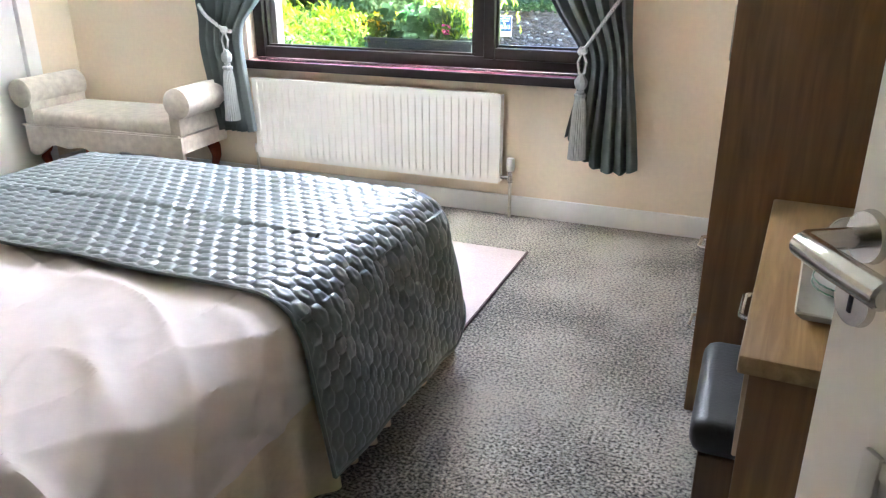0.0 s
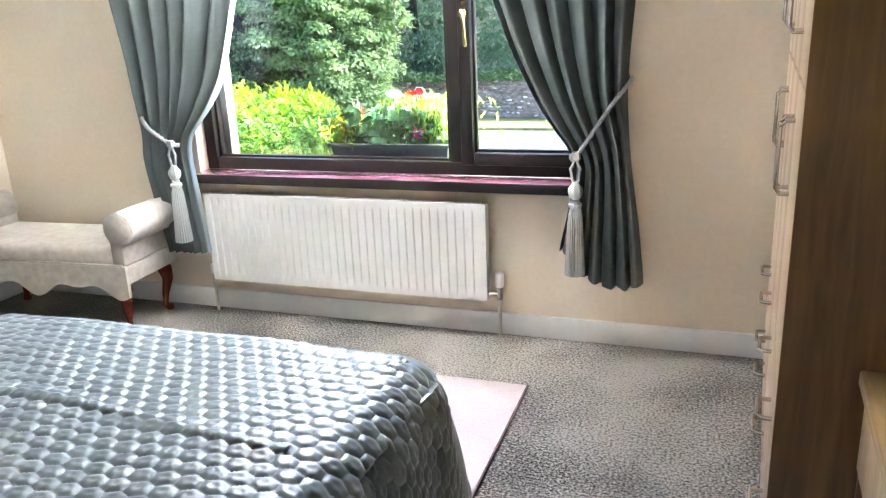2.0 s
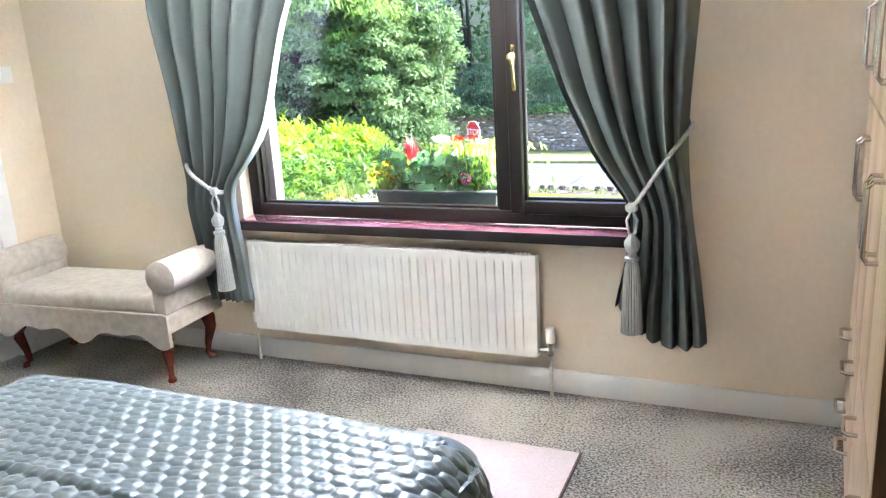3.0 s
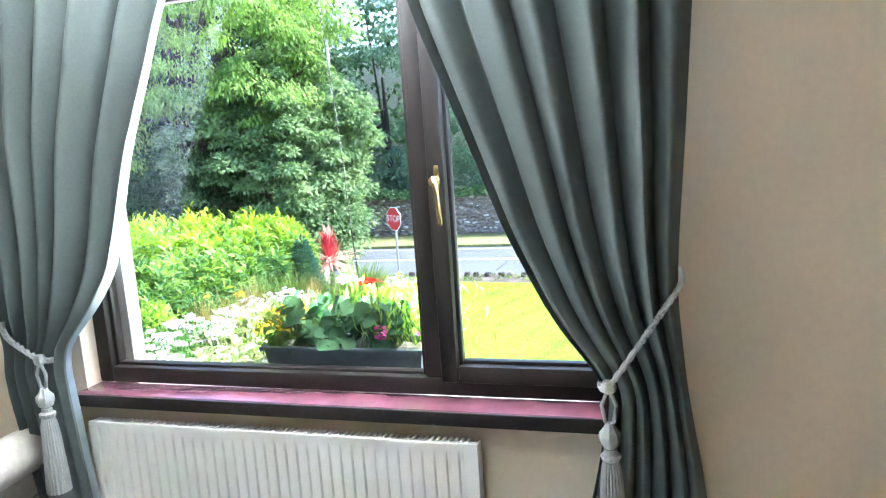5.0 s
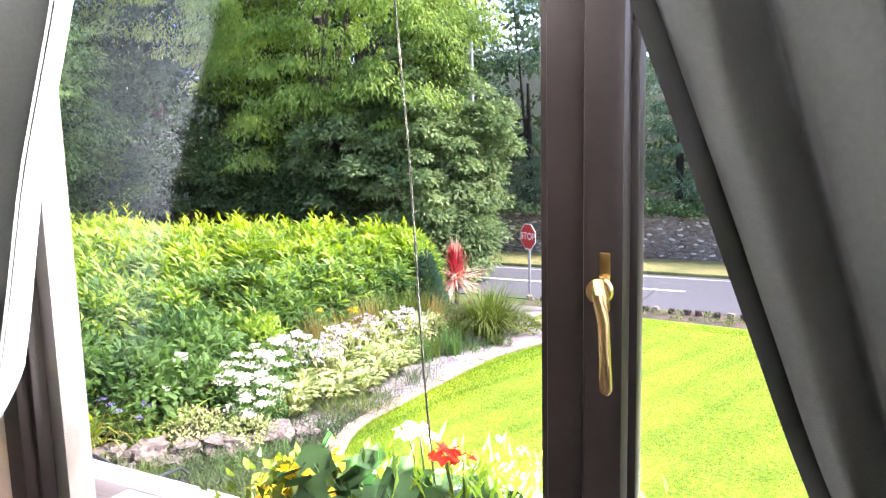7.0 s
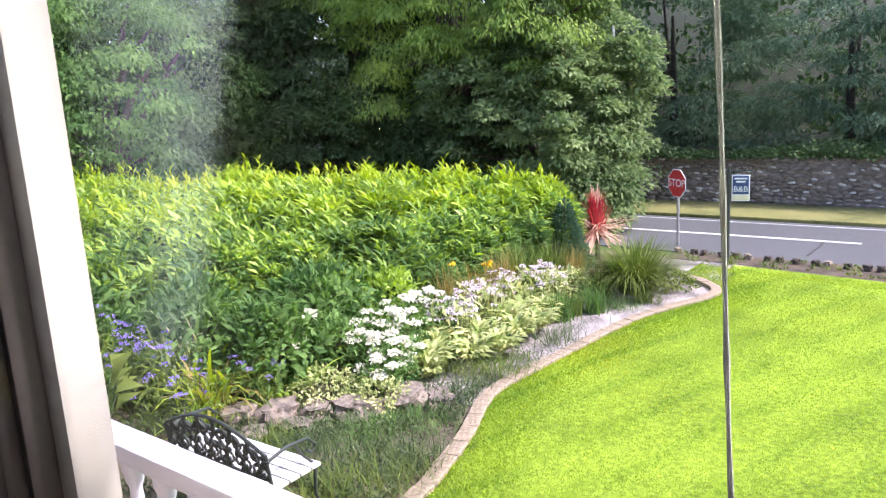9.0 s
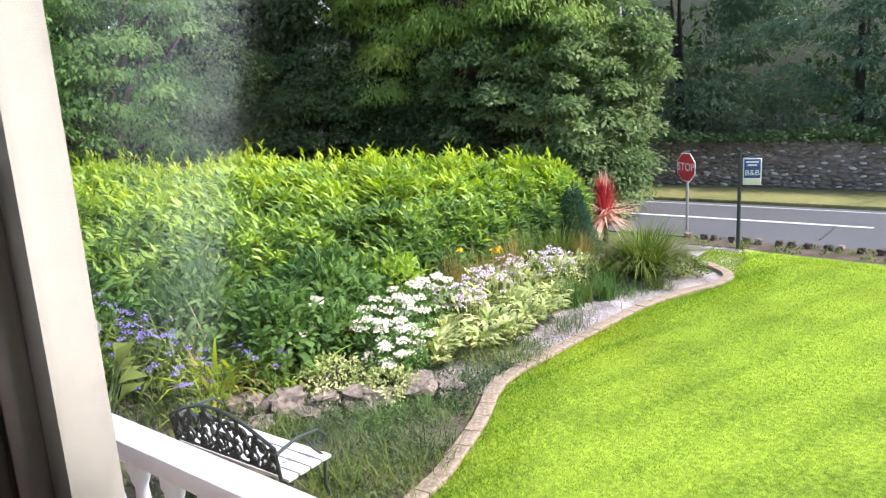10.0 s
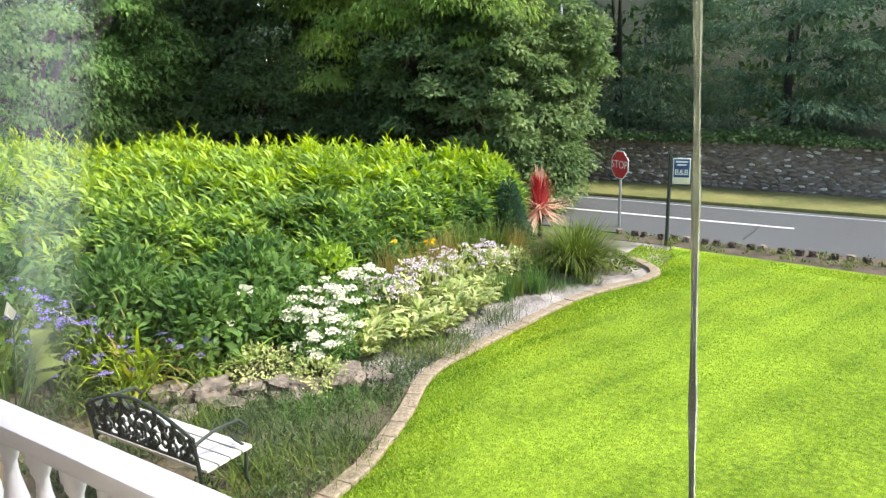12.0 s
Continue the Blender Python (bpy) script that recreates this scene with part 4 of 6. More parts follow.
# ---- plants ----
def leaves(name, base, dirs, normals, length, width, mat_, parent=None, label="", bend=0.25, rng=None):
    """Many folded leaves: base points, pointing dirs, facing normals (arrays n x 3)."""
    n = len(base)
    d = dirs / (np.linalg.norm(dirs, axis=1, keepdims=True) + 1e-9)
    s = np.cross(d, normals)
    s /= np.linalg.norm(s, axis=1, keepdims=True) + 1e-9
    nn = np.cross(s, d)
    L, W = np.broadcast_to(length, n)[:, None], np.broadcast_to(width, n)[:, None]
    mid = base + d * L * 0.5 + nn * L * bend * 0.25
    tip = base + d * L - nn * L * bend * 0.35
    v = np.stack([base, mid + s * W * 0.5 + nn * W * 0.12, tip, mid - s * W * 0.5 + nn * W * 0.12, mid], 1).reshape(-1, 3)
    o = (np.arange(n) * 5)[:, None]
    f = np.concatenate([o + np.array([[0, 1, 4]]), o + np.array([[1, 2, 4]]), o + np.array([[2, 3, 4]]), o + np.array([[3, 0, 4]])], 0)
    return soup(name, v, f, mat_, parent, label)


def discs(name, centre, normals, radius, mat_, parent=None, label="", seg=9, cup=0.25):
    """Round, slightly cupped and scalloped leaves or petals."""
    n = len(centre)
    nn = normals / np.linalg.norm(normals, axis=1, keepdims=True)
    s = np.cross(nn, np.array((0.31, 0.72, 0.12)))
    s /= np.linalg.norm(s, axis=1, keepdims=True)
    t = np.cross(nn, s)
    R = np.broadcast_to(radius, n)[:, None]
    vs = [centre - nn * R * cup]
    for k in range(seg):
        a = 2 * math.pi * k / seg
        w = 1 + 0.10 * math.cos(3.7 * k)
        vs.append(centre + R * w * (math.cos(a) * s + math.sin(a) * t) + nn * R * cup * 0.5 * math.sin(2.3 * k))
    v = np.stack(vs, 1).reshape(-1, 3)
    o = (np.arange(n) * (seg + 1))[:, None]
    f = np.concatenate([o + np.array([[0, 1 + k, 1 + (k + 1) % seg]]) for k in range(seg)], 0)
    return soup(name, v, f, mat_, parent, label)


def rand_dirs(rng, n):
    v = rng.normal(size=(n, 3))
    return v / np.linalg.norm(v, axis=1, keepdims=True)


def crown_points(rng, centre, radii, clumps, per, spread, lower=-0.9, shell=0.55, flat=0.55):
    """Domed sprays of leaves on an uneven ellipsoid shell; returns leaf bases, outward directions, spray centres."""
    c = rand_dirs(rng, clumps * 2)
    c = c[c[:, 2] > lower][:clumps]
    k = shell + (1 - shell) * rng.random(len(c)) ** 0.6
    lump = np.array([1 + 0.34 * noise.noise(Vector(x * 1.7 + centre[0])) + 0.26 * noise.noise(Vector(x * 4.1 + centre[0])) for x in c])
    pts = c * (k * lump)[:, None] * np.array(radii) + np.array(centre)
    size = np.repeat(spread * (1.1 + 1.5 * rng.random(len(pts))), per)[:, None]
    off = rand_dirs(rng, len(pts) * per) * (0.45 + 0.6 * rng.random(len(pts) * per))[:, None]
    off[:, 2] = np.abs(off[:, 2]) * flat - 0.22 * (off[:, 0] ** 2 + off[:, 1] ** 2)
    base = np.repeat(pts, per, 0) + off * size
    out = np.repeat(c, per, 0) * 0.30 + off * 0.75
    return base, out, pts


def tree(name, label, x, y, centre, radii, clumps, per, spread, leaf, leaf_l, leaf_w, seed, trunk_r=0.18, droop=0.5, lower=-0.9, limbs=9, shell=0.55, flat=0.55, bark=None):
    rng = np.random.default_rng(seed)
    th = thing(name, label, "tree", (x, y, GZ - 0.05))
    off = np.array((x, y, GZ - 0.05))
    base, out, pts = crown_points(rng, np.array(centre) - off, radii, clumps, per, spread, lower, shell, flat)
    top = Vector(np.array(centre) - off)
    bm = tube(bmesh.new(), [(0, 0, 0), (0.05, 0.02, top.z * 0.3), (0.08 * top.x + 0.03, 0.04, top.z * 0.6), tuple(top)], [trunk_r * 1.3, trunk_r, trunk_r * 0.8, trunk_r * 0.35], 10)
    for i in range(limbs):
        e = Vector(pts[int(rng.integers(len(pts)))])
        s = Vector((0, 0, top.z * (0.25 + 0.6 * rng.random())))
        m = s.lerp(e, 0.5) + Vector((0, 0, 0.25))
        tube(bm, [s, m, e], [trunk_r * 0.5, trunk_r * 0.3, trunk_r * 0.08], 6)
    part("trunk", bm, bark or BARK, th)
    n = len(base)
    dirs = out + rng.normal(size=(n, 3)) * 0.45 - np.array((0, 0, droop))
    leaves("crown", base, dirs, out + rng.normal(size=(n, 3)) * 0.3 + np.array((0, 0, 0.7)), leaf_l * (0.7 + 0.6 * rng.random(n)), leaf_w * (0.7 + 0.6 * rng.random(n)), leaf, th)
    return th


tree("tree", "dense rounded broadleaf tree beside the road", -8.6, 14.6, (-8.6, 14.6, 0.9), (2.35, 2.5, 2.8), 420, 190, 0.20, L_PALE, 0.13, 0.062, 11, 0.2, 0.30, -0.95, 9, 0.66, 0.6)
tree("tree", "tall ash tree with drooping pale green foliage", -11.6, 15.0, (-10.6, 13.8, 4.6), (3.7, 2.6, 3.7), 330, 230, 0.30, L_TREE, 0.13, 0.038, 12, 0.26, 0.9, -0.85, 14, 0.70, 0.7)
tree("tree", "tall ash tree with light feathery foliage above dark woodland", -15.0, 15.2, (-15.6, 14.6, 6.4), (4.6, 2.6, 3.2), 210, 220, 0.30, L_TREE, 0.14, 0.042, 19, 0.24, 0.9, -0.8, 16, 0.60, 0.7)
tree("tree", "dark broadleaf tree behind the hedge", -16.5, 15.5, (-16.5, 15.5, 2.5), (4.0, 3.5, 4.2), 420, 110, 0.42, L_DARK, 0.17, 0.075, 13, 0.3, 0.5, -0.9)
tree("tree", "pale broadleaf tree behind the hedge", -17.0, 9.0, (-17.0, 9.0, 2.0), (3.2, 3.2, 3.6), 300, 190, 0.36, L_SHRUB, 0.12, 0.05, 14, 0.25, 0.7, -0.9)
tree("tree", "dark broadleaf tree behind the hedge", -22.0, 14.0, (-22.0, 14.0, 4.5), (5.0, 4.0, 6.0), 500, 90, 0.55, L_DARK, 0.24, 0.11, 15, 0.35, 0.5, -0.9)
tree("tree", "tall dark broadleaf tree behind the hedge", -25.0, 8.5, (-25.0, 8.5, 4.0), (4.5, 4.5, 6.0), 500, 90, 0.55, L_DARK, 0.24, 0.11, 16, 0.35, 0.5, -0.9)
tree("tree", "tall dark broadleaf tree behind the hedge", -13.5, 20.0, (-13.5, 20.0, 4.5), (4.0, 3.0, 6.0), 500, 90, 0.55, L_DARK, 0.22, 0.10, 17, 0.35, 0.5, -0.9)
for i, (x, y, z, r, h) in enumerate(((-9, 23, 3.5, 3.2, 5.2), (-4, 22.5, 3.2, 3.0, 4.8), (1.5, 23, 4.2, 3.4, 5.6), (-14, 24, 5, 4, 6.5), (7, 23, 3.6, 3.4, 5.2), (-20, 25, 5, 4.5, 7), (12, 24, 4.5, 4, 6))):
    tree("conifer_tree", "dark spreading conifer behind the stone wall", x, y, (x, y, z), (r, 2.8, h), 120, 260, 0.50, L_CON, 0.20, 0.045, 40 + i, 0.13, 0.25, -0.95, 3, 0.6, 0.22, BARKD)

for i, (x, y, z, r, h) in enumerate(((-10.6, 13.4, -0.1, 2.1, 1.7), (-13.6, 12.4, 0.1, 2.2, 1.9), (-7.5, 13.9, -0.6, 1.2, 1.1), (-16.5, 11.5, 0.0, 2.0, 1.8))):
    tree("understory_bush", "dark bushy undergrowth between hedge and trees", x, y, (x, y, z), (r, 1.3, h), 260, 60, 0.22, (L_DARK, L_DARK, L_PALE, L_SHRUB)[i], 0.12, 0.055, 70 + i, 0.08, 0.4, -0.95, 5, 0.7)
# slope sheet added far behind; its near-black colour stands for the woods' shade
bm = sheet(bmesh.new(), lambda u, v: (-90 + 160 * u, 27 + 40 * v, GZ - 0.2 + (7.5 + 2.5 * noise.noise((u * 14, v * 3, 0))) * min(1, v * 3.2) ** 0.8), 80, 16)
structure(part("backdrop", bm, WOODS), "dark backdrop slope added to close the gaps between the trees")
rng = np.random.default_rng(63)
clump = np.stack([-60 + 95 * rng.random(900), 26 + 5 * rng.random(900), -1.0 + 9.5 * rng.random(900) ** 1.2], 1)
n = 900 * 55
b = np.repeat(clump, 55, 0) + rng.normal(size=(n, 3)) * np.array((0.75, 0.6, 0.35))
b[:, 2] = np.maximum(b[:, 2], -1.2)
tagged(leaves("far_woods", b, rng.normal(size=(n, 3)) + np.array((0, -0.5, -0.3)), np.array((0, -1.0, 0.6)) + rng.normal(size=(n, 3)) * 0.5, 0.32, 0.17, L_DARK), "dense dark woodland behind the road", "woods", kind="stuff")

# hedge: a thick leafy mass
hedge = thing("hedge", "tall bright green laurel hedge behind the flower bed", "hedge", (0, 0, GZ - 0.03))
rng = np.random.default_rng(5)


def hedge_surface(u, v):
    """u along the hedge from its far left to its end by the road, v from foot to top and over."""
    fx, fy = interp(u, [(0, -10.5), (0.35, -8.0), (0.65, -6.6), (1, -6.05)]), interp(u, [(0, 2.0), (0.35, 4.6), (0.65, 6.7), (1, 10.9)])
    tx, ty = interp(u, [(0, -15.0), (0.35, -11.0), (0.65, -8.7), (1, -6.5)]), interp(u, [(0, 6.5), (0.35, 7.8), (0.65, 8.7), (1, 11.2)])
    tz = 0.04 * math.sin(u * 19) + 0.03 * math.sin(u * 47 + 1) + interp(u, [(0, 0.12), (0.45, 0.12), (0.75, 0.02), (0.9, -0.10), (1.0, -0.34)])
    if v < 0.8:
        k = v / 0.8
        kk = k ** 1.6
        return (fx + (tx - fx) * kk, fy + (ty - fy) * kk, 0.03 + (tz - GZ) * (1 - (1 - k) ** 1.5))
    k = (v - 0.8) / 0.2
    return (tx - 1.2 * k, ty + 1.0 * k, (tz - GZ) + 0.02 - 0.5 * k * k)


# dark sheet within the hedge, coloured as the shade between its leaves
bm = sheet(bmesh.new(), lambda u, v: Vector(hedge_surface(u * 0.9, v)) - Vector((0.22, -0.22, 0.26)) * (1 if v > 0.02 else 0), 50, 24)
part("inner_mass", bm, mat("hedge_inner_shade", (0.025, 0.045, 0.012), 0.95, 0.4, 20, 2, 0.8), hedge)
def lumpy(p):
    p = Vector(p)
    k = noise.noise(p * 1.1) * 0.12 + noise.noise(p * 2.6) * 0.24
    return p + Vector((0.55, -0.55, 0.65)) * k


N = 16000
base = np.array([lumpy(hedge_surface(u ** 0.75, v)) for u, v in rng.random((N, 2))]) + rng.normal(size=(N, 3)) * 0.08
leaves("foliage", base, np.array((0.45, -0.45, 0.2)) + rng.normal(size=(N, 3)) * 0.75, np.array((0.3, -0.4, 1.0)) + rng.normal(size=(N, 3)) * 0.4, 0.17 * (0.6 + 0.7 * rng.random(N)), 0.055, L_SHRUB, hedge)
# leafy shoots over the face; leaf colour paints a paler sunlit top, shaded foot
for nm, mt, lo, hi, cnt in (("lower_shoots", L_SHRUB, 0.03, 0.42, 1500), ("face_shoots", L_HEDGE, 0.20, 0.85, 2700), ("sunlit_shoots", L_LIME, 0.55, 0.98, 1500)):
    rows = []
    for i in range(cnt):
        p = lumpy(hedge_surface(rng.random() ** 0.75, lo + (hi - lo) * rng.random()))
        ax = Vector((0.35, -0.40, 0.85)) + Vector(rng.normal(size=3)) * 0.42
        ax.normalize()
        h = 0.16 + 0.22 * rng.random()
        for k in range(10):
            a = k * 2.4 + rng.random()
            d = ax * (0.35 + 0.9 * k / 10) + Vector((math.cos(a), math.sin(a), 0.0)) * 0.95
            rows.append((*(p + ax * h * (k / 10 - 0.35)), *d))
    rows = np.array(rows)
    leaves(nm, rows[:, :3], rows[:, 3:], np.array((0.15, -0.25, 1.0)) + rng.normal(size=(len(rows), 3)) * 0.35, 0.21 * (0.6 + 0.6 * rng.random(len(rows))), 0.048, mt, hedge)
# upright shoots along the top
sh = []
for i in range(460):
    u = rng.random() ** 0.8
    x, y, z = lumpy(hedge_surface(u, 0.72 + 0.12 * rng.random()))
    h = 0.10 + 0.40 * rng.random() ** 1.8
    for k in range(9):
        a = rng.random() * 6.28
        sh.append((x + 0.004 * k, y, z + h * k / 9, math.cos(a) * 0.7, math.sin(a) * 0.7, 0.9))
sh = np.array(sh)
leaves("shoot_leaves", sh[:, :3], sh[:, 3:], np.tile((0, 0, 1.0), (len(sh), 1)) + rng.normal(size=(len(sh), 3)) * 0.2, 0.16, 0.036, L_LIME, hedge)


def blades(name, base, dirs, length, width, droop, mat_, parent=None, label="", seg=4):
    """Long narrow leaves that arch over: strips of seg quads."""
    n = len(base)
    d = dirs / (np.linalg.norm(dirs, axis=1, keepdims=True) + 1e-9)
    s = np.cross(d, np.array((0.0, 0.0, 1.0)))
    s /= np.linalg.norm(s, axis=1, keepdims=True) + 1e-6
    L, W, D = (np.broadcast_to(q, n)[:, None] for q in (length, width, droop))
    vs = []
    for i in range(seg + 1):
        k = i / seg
        c = base + d * L * k - np.array((0, 0, 1.0)) * L * D * k * k
        w = W * (0.5 * (1 - k ** 2.2) + 0.03)
        vs += [c - s * w, c + s * w]
    v = np.stack(vs, 1).reshape(-1, 3)
    o = (np.arange(n) * 2 * (seg + 1))[:, None]
    f = np.concatenate([o + np.array([[2 * i, 2 * i + 1, 2 * i + 3, 2 * i + 2]]) for i in range(seg)], 0)
    return soup(name, v, f, mat_, parent, label)


def fan(rng, n, spread, up=1.0):
    a = rng.random(n) * 2 * math.pi
    r = spread * np.sqrt(rng.random(n))
    return np.stack([np.cos(a) * r, np.sin(a) * r, np.full(n, up)], 1)


def tuft(name, label, x, y, n, h, spread, m, width, droop, seed, root=0.08, category="plant", group=""):
    rng = np.random.default_rng(seed)
    th = thing(name, label, category, (x, y, GZ - 0.015), group=group)
    b = np.stack([rng.normal(size=n) * root, rng.normal(size=n) * root, np.zeros(n)], 1)
    blades("leaf_blades", b, fan(rng, n, spread), h * (0.6 + 0.5 * rng.random(n)), width, droop * (0.6 + 0.8 * rng.random(n)), m, th)
    return th


def shrub(name, label, x, y, r, h, n, m, ll, lw, seed, category="shrub", z0=None):
    rng = np.random.default_rng(seed)
    th = thing(name, label, category, (x, y, (GZ - 0.015) if z0 is None else z0))
    bm = bmesh.new()
    for i in range(7):
        a = i * 0.9
        tube(bm, [(0.02 * math.cos(a), 0.02 * math.sin(a), 0), (0.25 * r * math.cos(a), 0.25 * r * math.sin(a), h * 0.4), (0.55 * r * math.cos(a), 0.55 * r * math.sin(a), h * 0.75)], [0.012, 0.009, 0.004], 5)
    part("stems", bm, BARK, th)
    c = rand_dirs(rng, n)
    c[:, 2] = np.abs(c[:, 2]) * 1.3 - 0.3
    lump = np.array([1 + 0.35 * noise.noise(Vector(q * 2.3 + seed)) for q in c])
    k = (0.45 + 0.55 * rng.random(n) ** 0.6) * lump
    b = c * k[:, None] * np.array((r, r, h * 0.62)) + np.array((0, 0, h * 0.36))
    b[:, 2] = np.maximum(b[:, 2], 0.01)
    leaves("foliage", b, c + rng.normal(size=(n, 3)) * 0.6, c + np.array((0, 0, 0.8)) + rng.normal(size=(n, 3)) * 0.4, ll * (0.6 + 0.7 * rng.random(n)), lw * (0.7 + 0.5 * rng.random(n)), m, th)
    return th


def blossom(th, rng, heads, m, petals, size, radius, name="blossom"):
    """Flower heads: little domes of petals at the given points."""
    heads = np.asarray(heads, dtype=float)
    n = len(heads) * petals
    c = rand_dirs(rng, n)
    c[:, 2] = np.abs(c[:, 2]) * 0.35
    b = np.repeat(heads, petals, 0) + c * radius * (0.4 + 0.6 * rng.random(n))[:, None]
    return leaves(name, b, c + rng.normal(size=(n, 3)) * 0.5, c + np.array((0, 0, 1.0)), size, size * 0.85, m, th)


def stems(th, rng, roots, heads, m, r=0.004, name="stems"):
    bm = bmesh.new()
    for a, b in zip(roots, heads):
        a, b = Vector(a), Vector(b)
        tube(bm, [a, a.lerp(b, 0.5) + Vector((0.02, 0.01, 0)), b], [r, r * 0.9, r * 0.6], 4)
    return part(name, bm, m, th)


STEM = mat("green_stems", (0.06, 0.11, 0.03), 0.7, 0.3, 30, 3, 0.2)


def flowering(name, label, x, y, r, h, heads_n, petal_m, petals, size, radius, leaf_m, leaf_n, seed, ll=0.09, lw=0.03):
    rng = np.random.default_rng(seed)
    th = thing(name, label, "flowers", (x, y, GZ - 0.015))
    a, q = rng.random(heads_n) * 6.28, r * np.sqrt(rng.random(heads_n))
    heads = np.stack([np.cos(a) * q, np.sin(a) * q, h * (0.75 + 0.3 * rng.random(heads_n)) - 0.25 * h * (q / r) ** 2], 1)
    roots = heads * np.array((0.6, 0.6, 0))
    stems(th, rng, roots, heads, STEM, 0.003)
    blossom(th, rng, heads, petal_m, petals, size, radius)
    n = leaf_n
    a, q = rng.random(n) * 6.28, r * 1.05 * np.sqrt(rng.random(n))
    b = np.stack([np.cos(a) * q, np.sin(a) * q, h * 0.8 * rng.random(n)], 1)
    leaves("foliage", b, rng.normal(size=(n, 3)) + np.array((0, 0, 0.5)), np.array((0, 0, 1.0)) + rng.normal(size=(n, 3)) * 0.5, ll, lw, leaf_m, th)
    return th


# hostas, white and lilac flowers along the gravel
rng = np.random.default_rng(77)
for i, (x, y, r) in enumerate(((-5.10, 5.75, 0.36), (-4.85, 6.15, 0.34), (-5.05, 6.60, 0.38), (-4.80, 7.05, 0.33), (-5.15, 7.35, 0.36), (-4.95, 7.95, 0.32), (-5.30, 8.20, 0.34), (-5.30, 6.15, 0.32), (-4.72, 6.55, 0.30), (-4.98, 5.50, 0.28), (-5.15, 7.75, 0.32), (-5.45, 8.75, 0.32), (-4.78, 7.45, 0.28))):
    th = thing("hosta", "variegated yellow-green hosta clump in the flower bed", "plant", (x, y, GZ - 0.012), group="hostas in the flower bed")
    n = 150
    d = fan(rng, n, 1.5, 0.85)
    leaves("leaf_rosette", d * np.array((0.13, 0.13, 0.20)) * (0.3 + rng.random((n, 1))), d, np.array((0, 0, 1.0)) - 0.5 * d * np.array((1, 1, 0)) + rng.normal(size=(n, 3)) * 0.1, r * 0.62 * (0.5 + 0.5 * rng.random(n)), 0.062, L_HOSTA, th, bend=0.6)
for i, (x, y, r, h, k) in enumerate(((-5.45, 5.40, 0.42, 0.58, 34), (-5.75, 5.85, 0.44, 0.72, 34), (-5.15, 5.10, 0.30, 0.42, 22), (-5.75, 6.45, 0.40, 0.70, 24))):
    flowering("white_flowers", "bushy clump of white daisies in the flower bed", x, y, r, h, int(k * 0.62), P_WHITE, 60, 0.036, 0.072, L_SHRUB, 900, 100 + i)
for i, (x, y, r, h, k) in enumerate(((-5.45, 6.55, 0.36, 0.58, 70), (-5.55, 7.30, 0.36, 0.62, 60), (-5.35, 8.55, 0.38, 0.62, 60), (-5.65, 8.0, 0.3, 0.6, 40))):
    flowering("lilac_flowers", "pale lilac flowering clump behind the hostas", x, y, r, h, k, P_LILAC, 14, 0.026, 0.040, L_HOSTA, 240, 120 + i, 0.16, 0.05)
# shrubs filling the bed up to the hedge
for i, (x, y, r, h, n, m, ll, lw) in enumerate((
        (-6.35, 4.55, 0.62, 0.95, 1500, L_SHRUB, 0.15, 0.06), (-6.75, 5.6, 0.70, 1.05, 1600, L_SHRUB, 0.17, 0.06), (-6.10, 5.15, 0.45, 0.70, 900, L_SHRUB, 0.09, 0.04),
        (-7.3, 4.3, 0.75, 1.15, 1600, L_SHRUB, 0.16, 0.05), (-6.5, 6.6, 0.5, 0.85, 900, L_HEDGE, 0.14, 0.05), (-6.3, 7.5, 0.45, 0.75, 700, L_SHRUB, 0.12, 0.04), (-8.3, 3.2, 0.9, 1.4, 1600, L_SHRUB, 0.18, 0.07),
        (-5.55, 4.55, 0.42, 0.34, 900, L_HOSTA, 0.05, 0.025), (-4.95, 4.75, 0.34, 0.30, 700, L_HOSTA, 0.05, 0.025), (-5.2, 9.15, 0.4, 0.4, 700, L_HOSTA, 0.08, 0.03), (-4.05, 10.15, 0.30, 0.28, 500, L_TUFT, 0.08, 0.03))):
    shrub("shrub", "leafy green shrub in the flower bed", x, y, r, h, n, m, ll, lw, 200 + i)
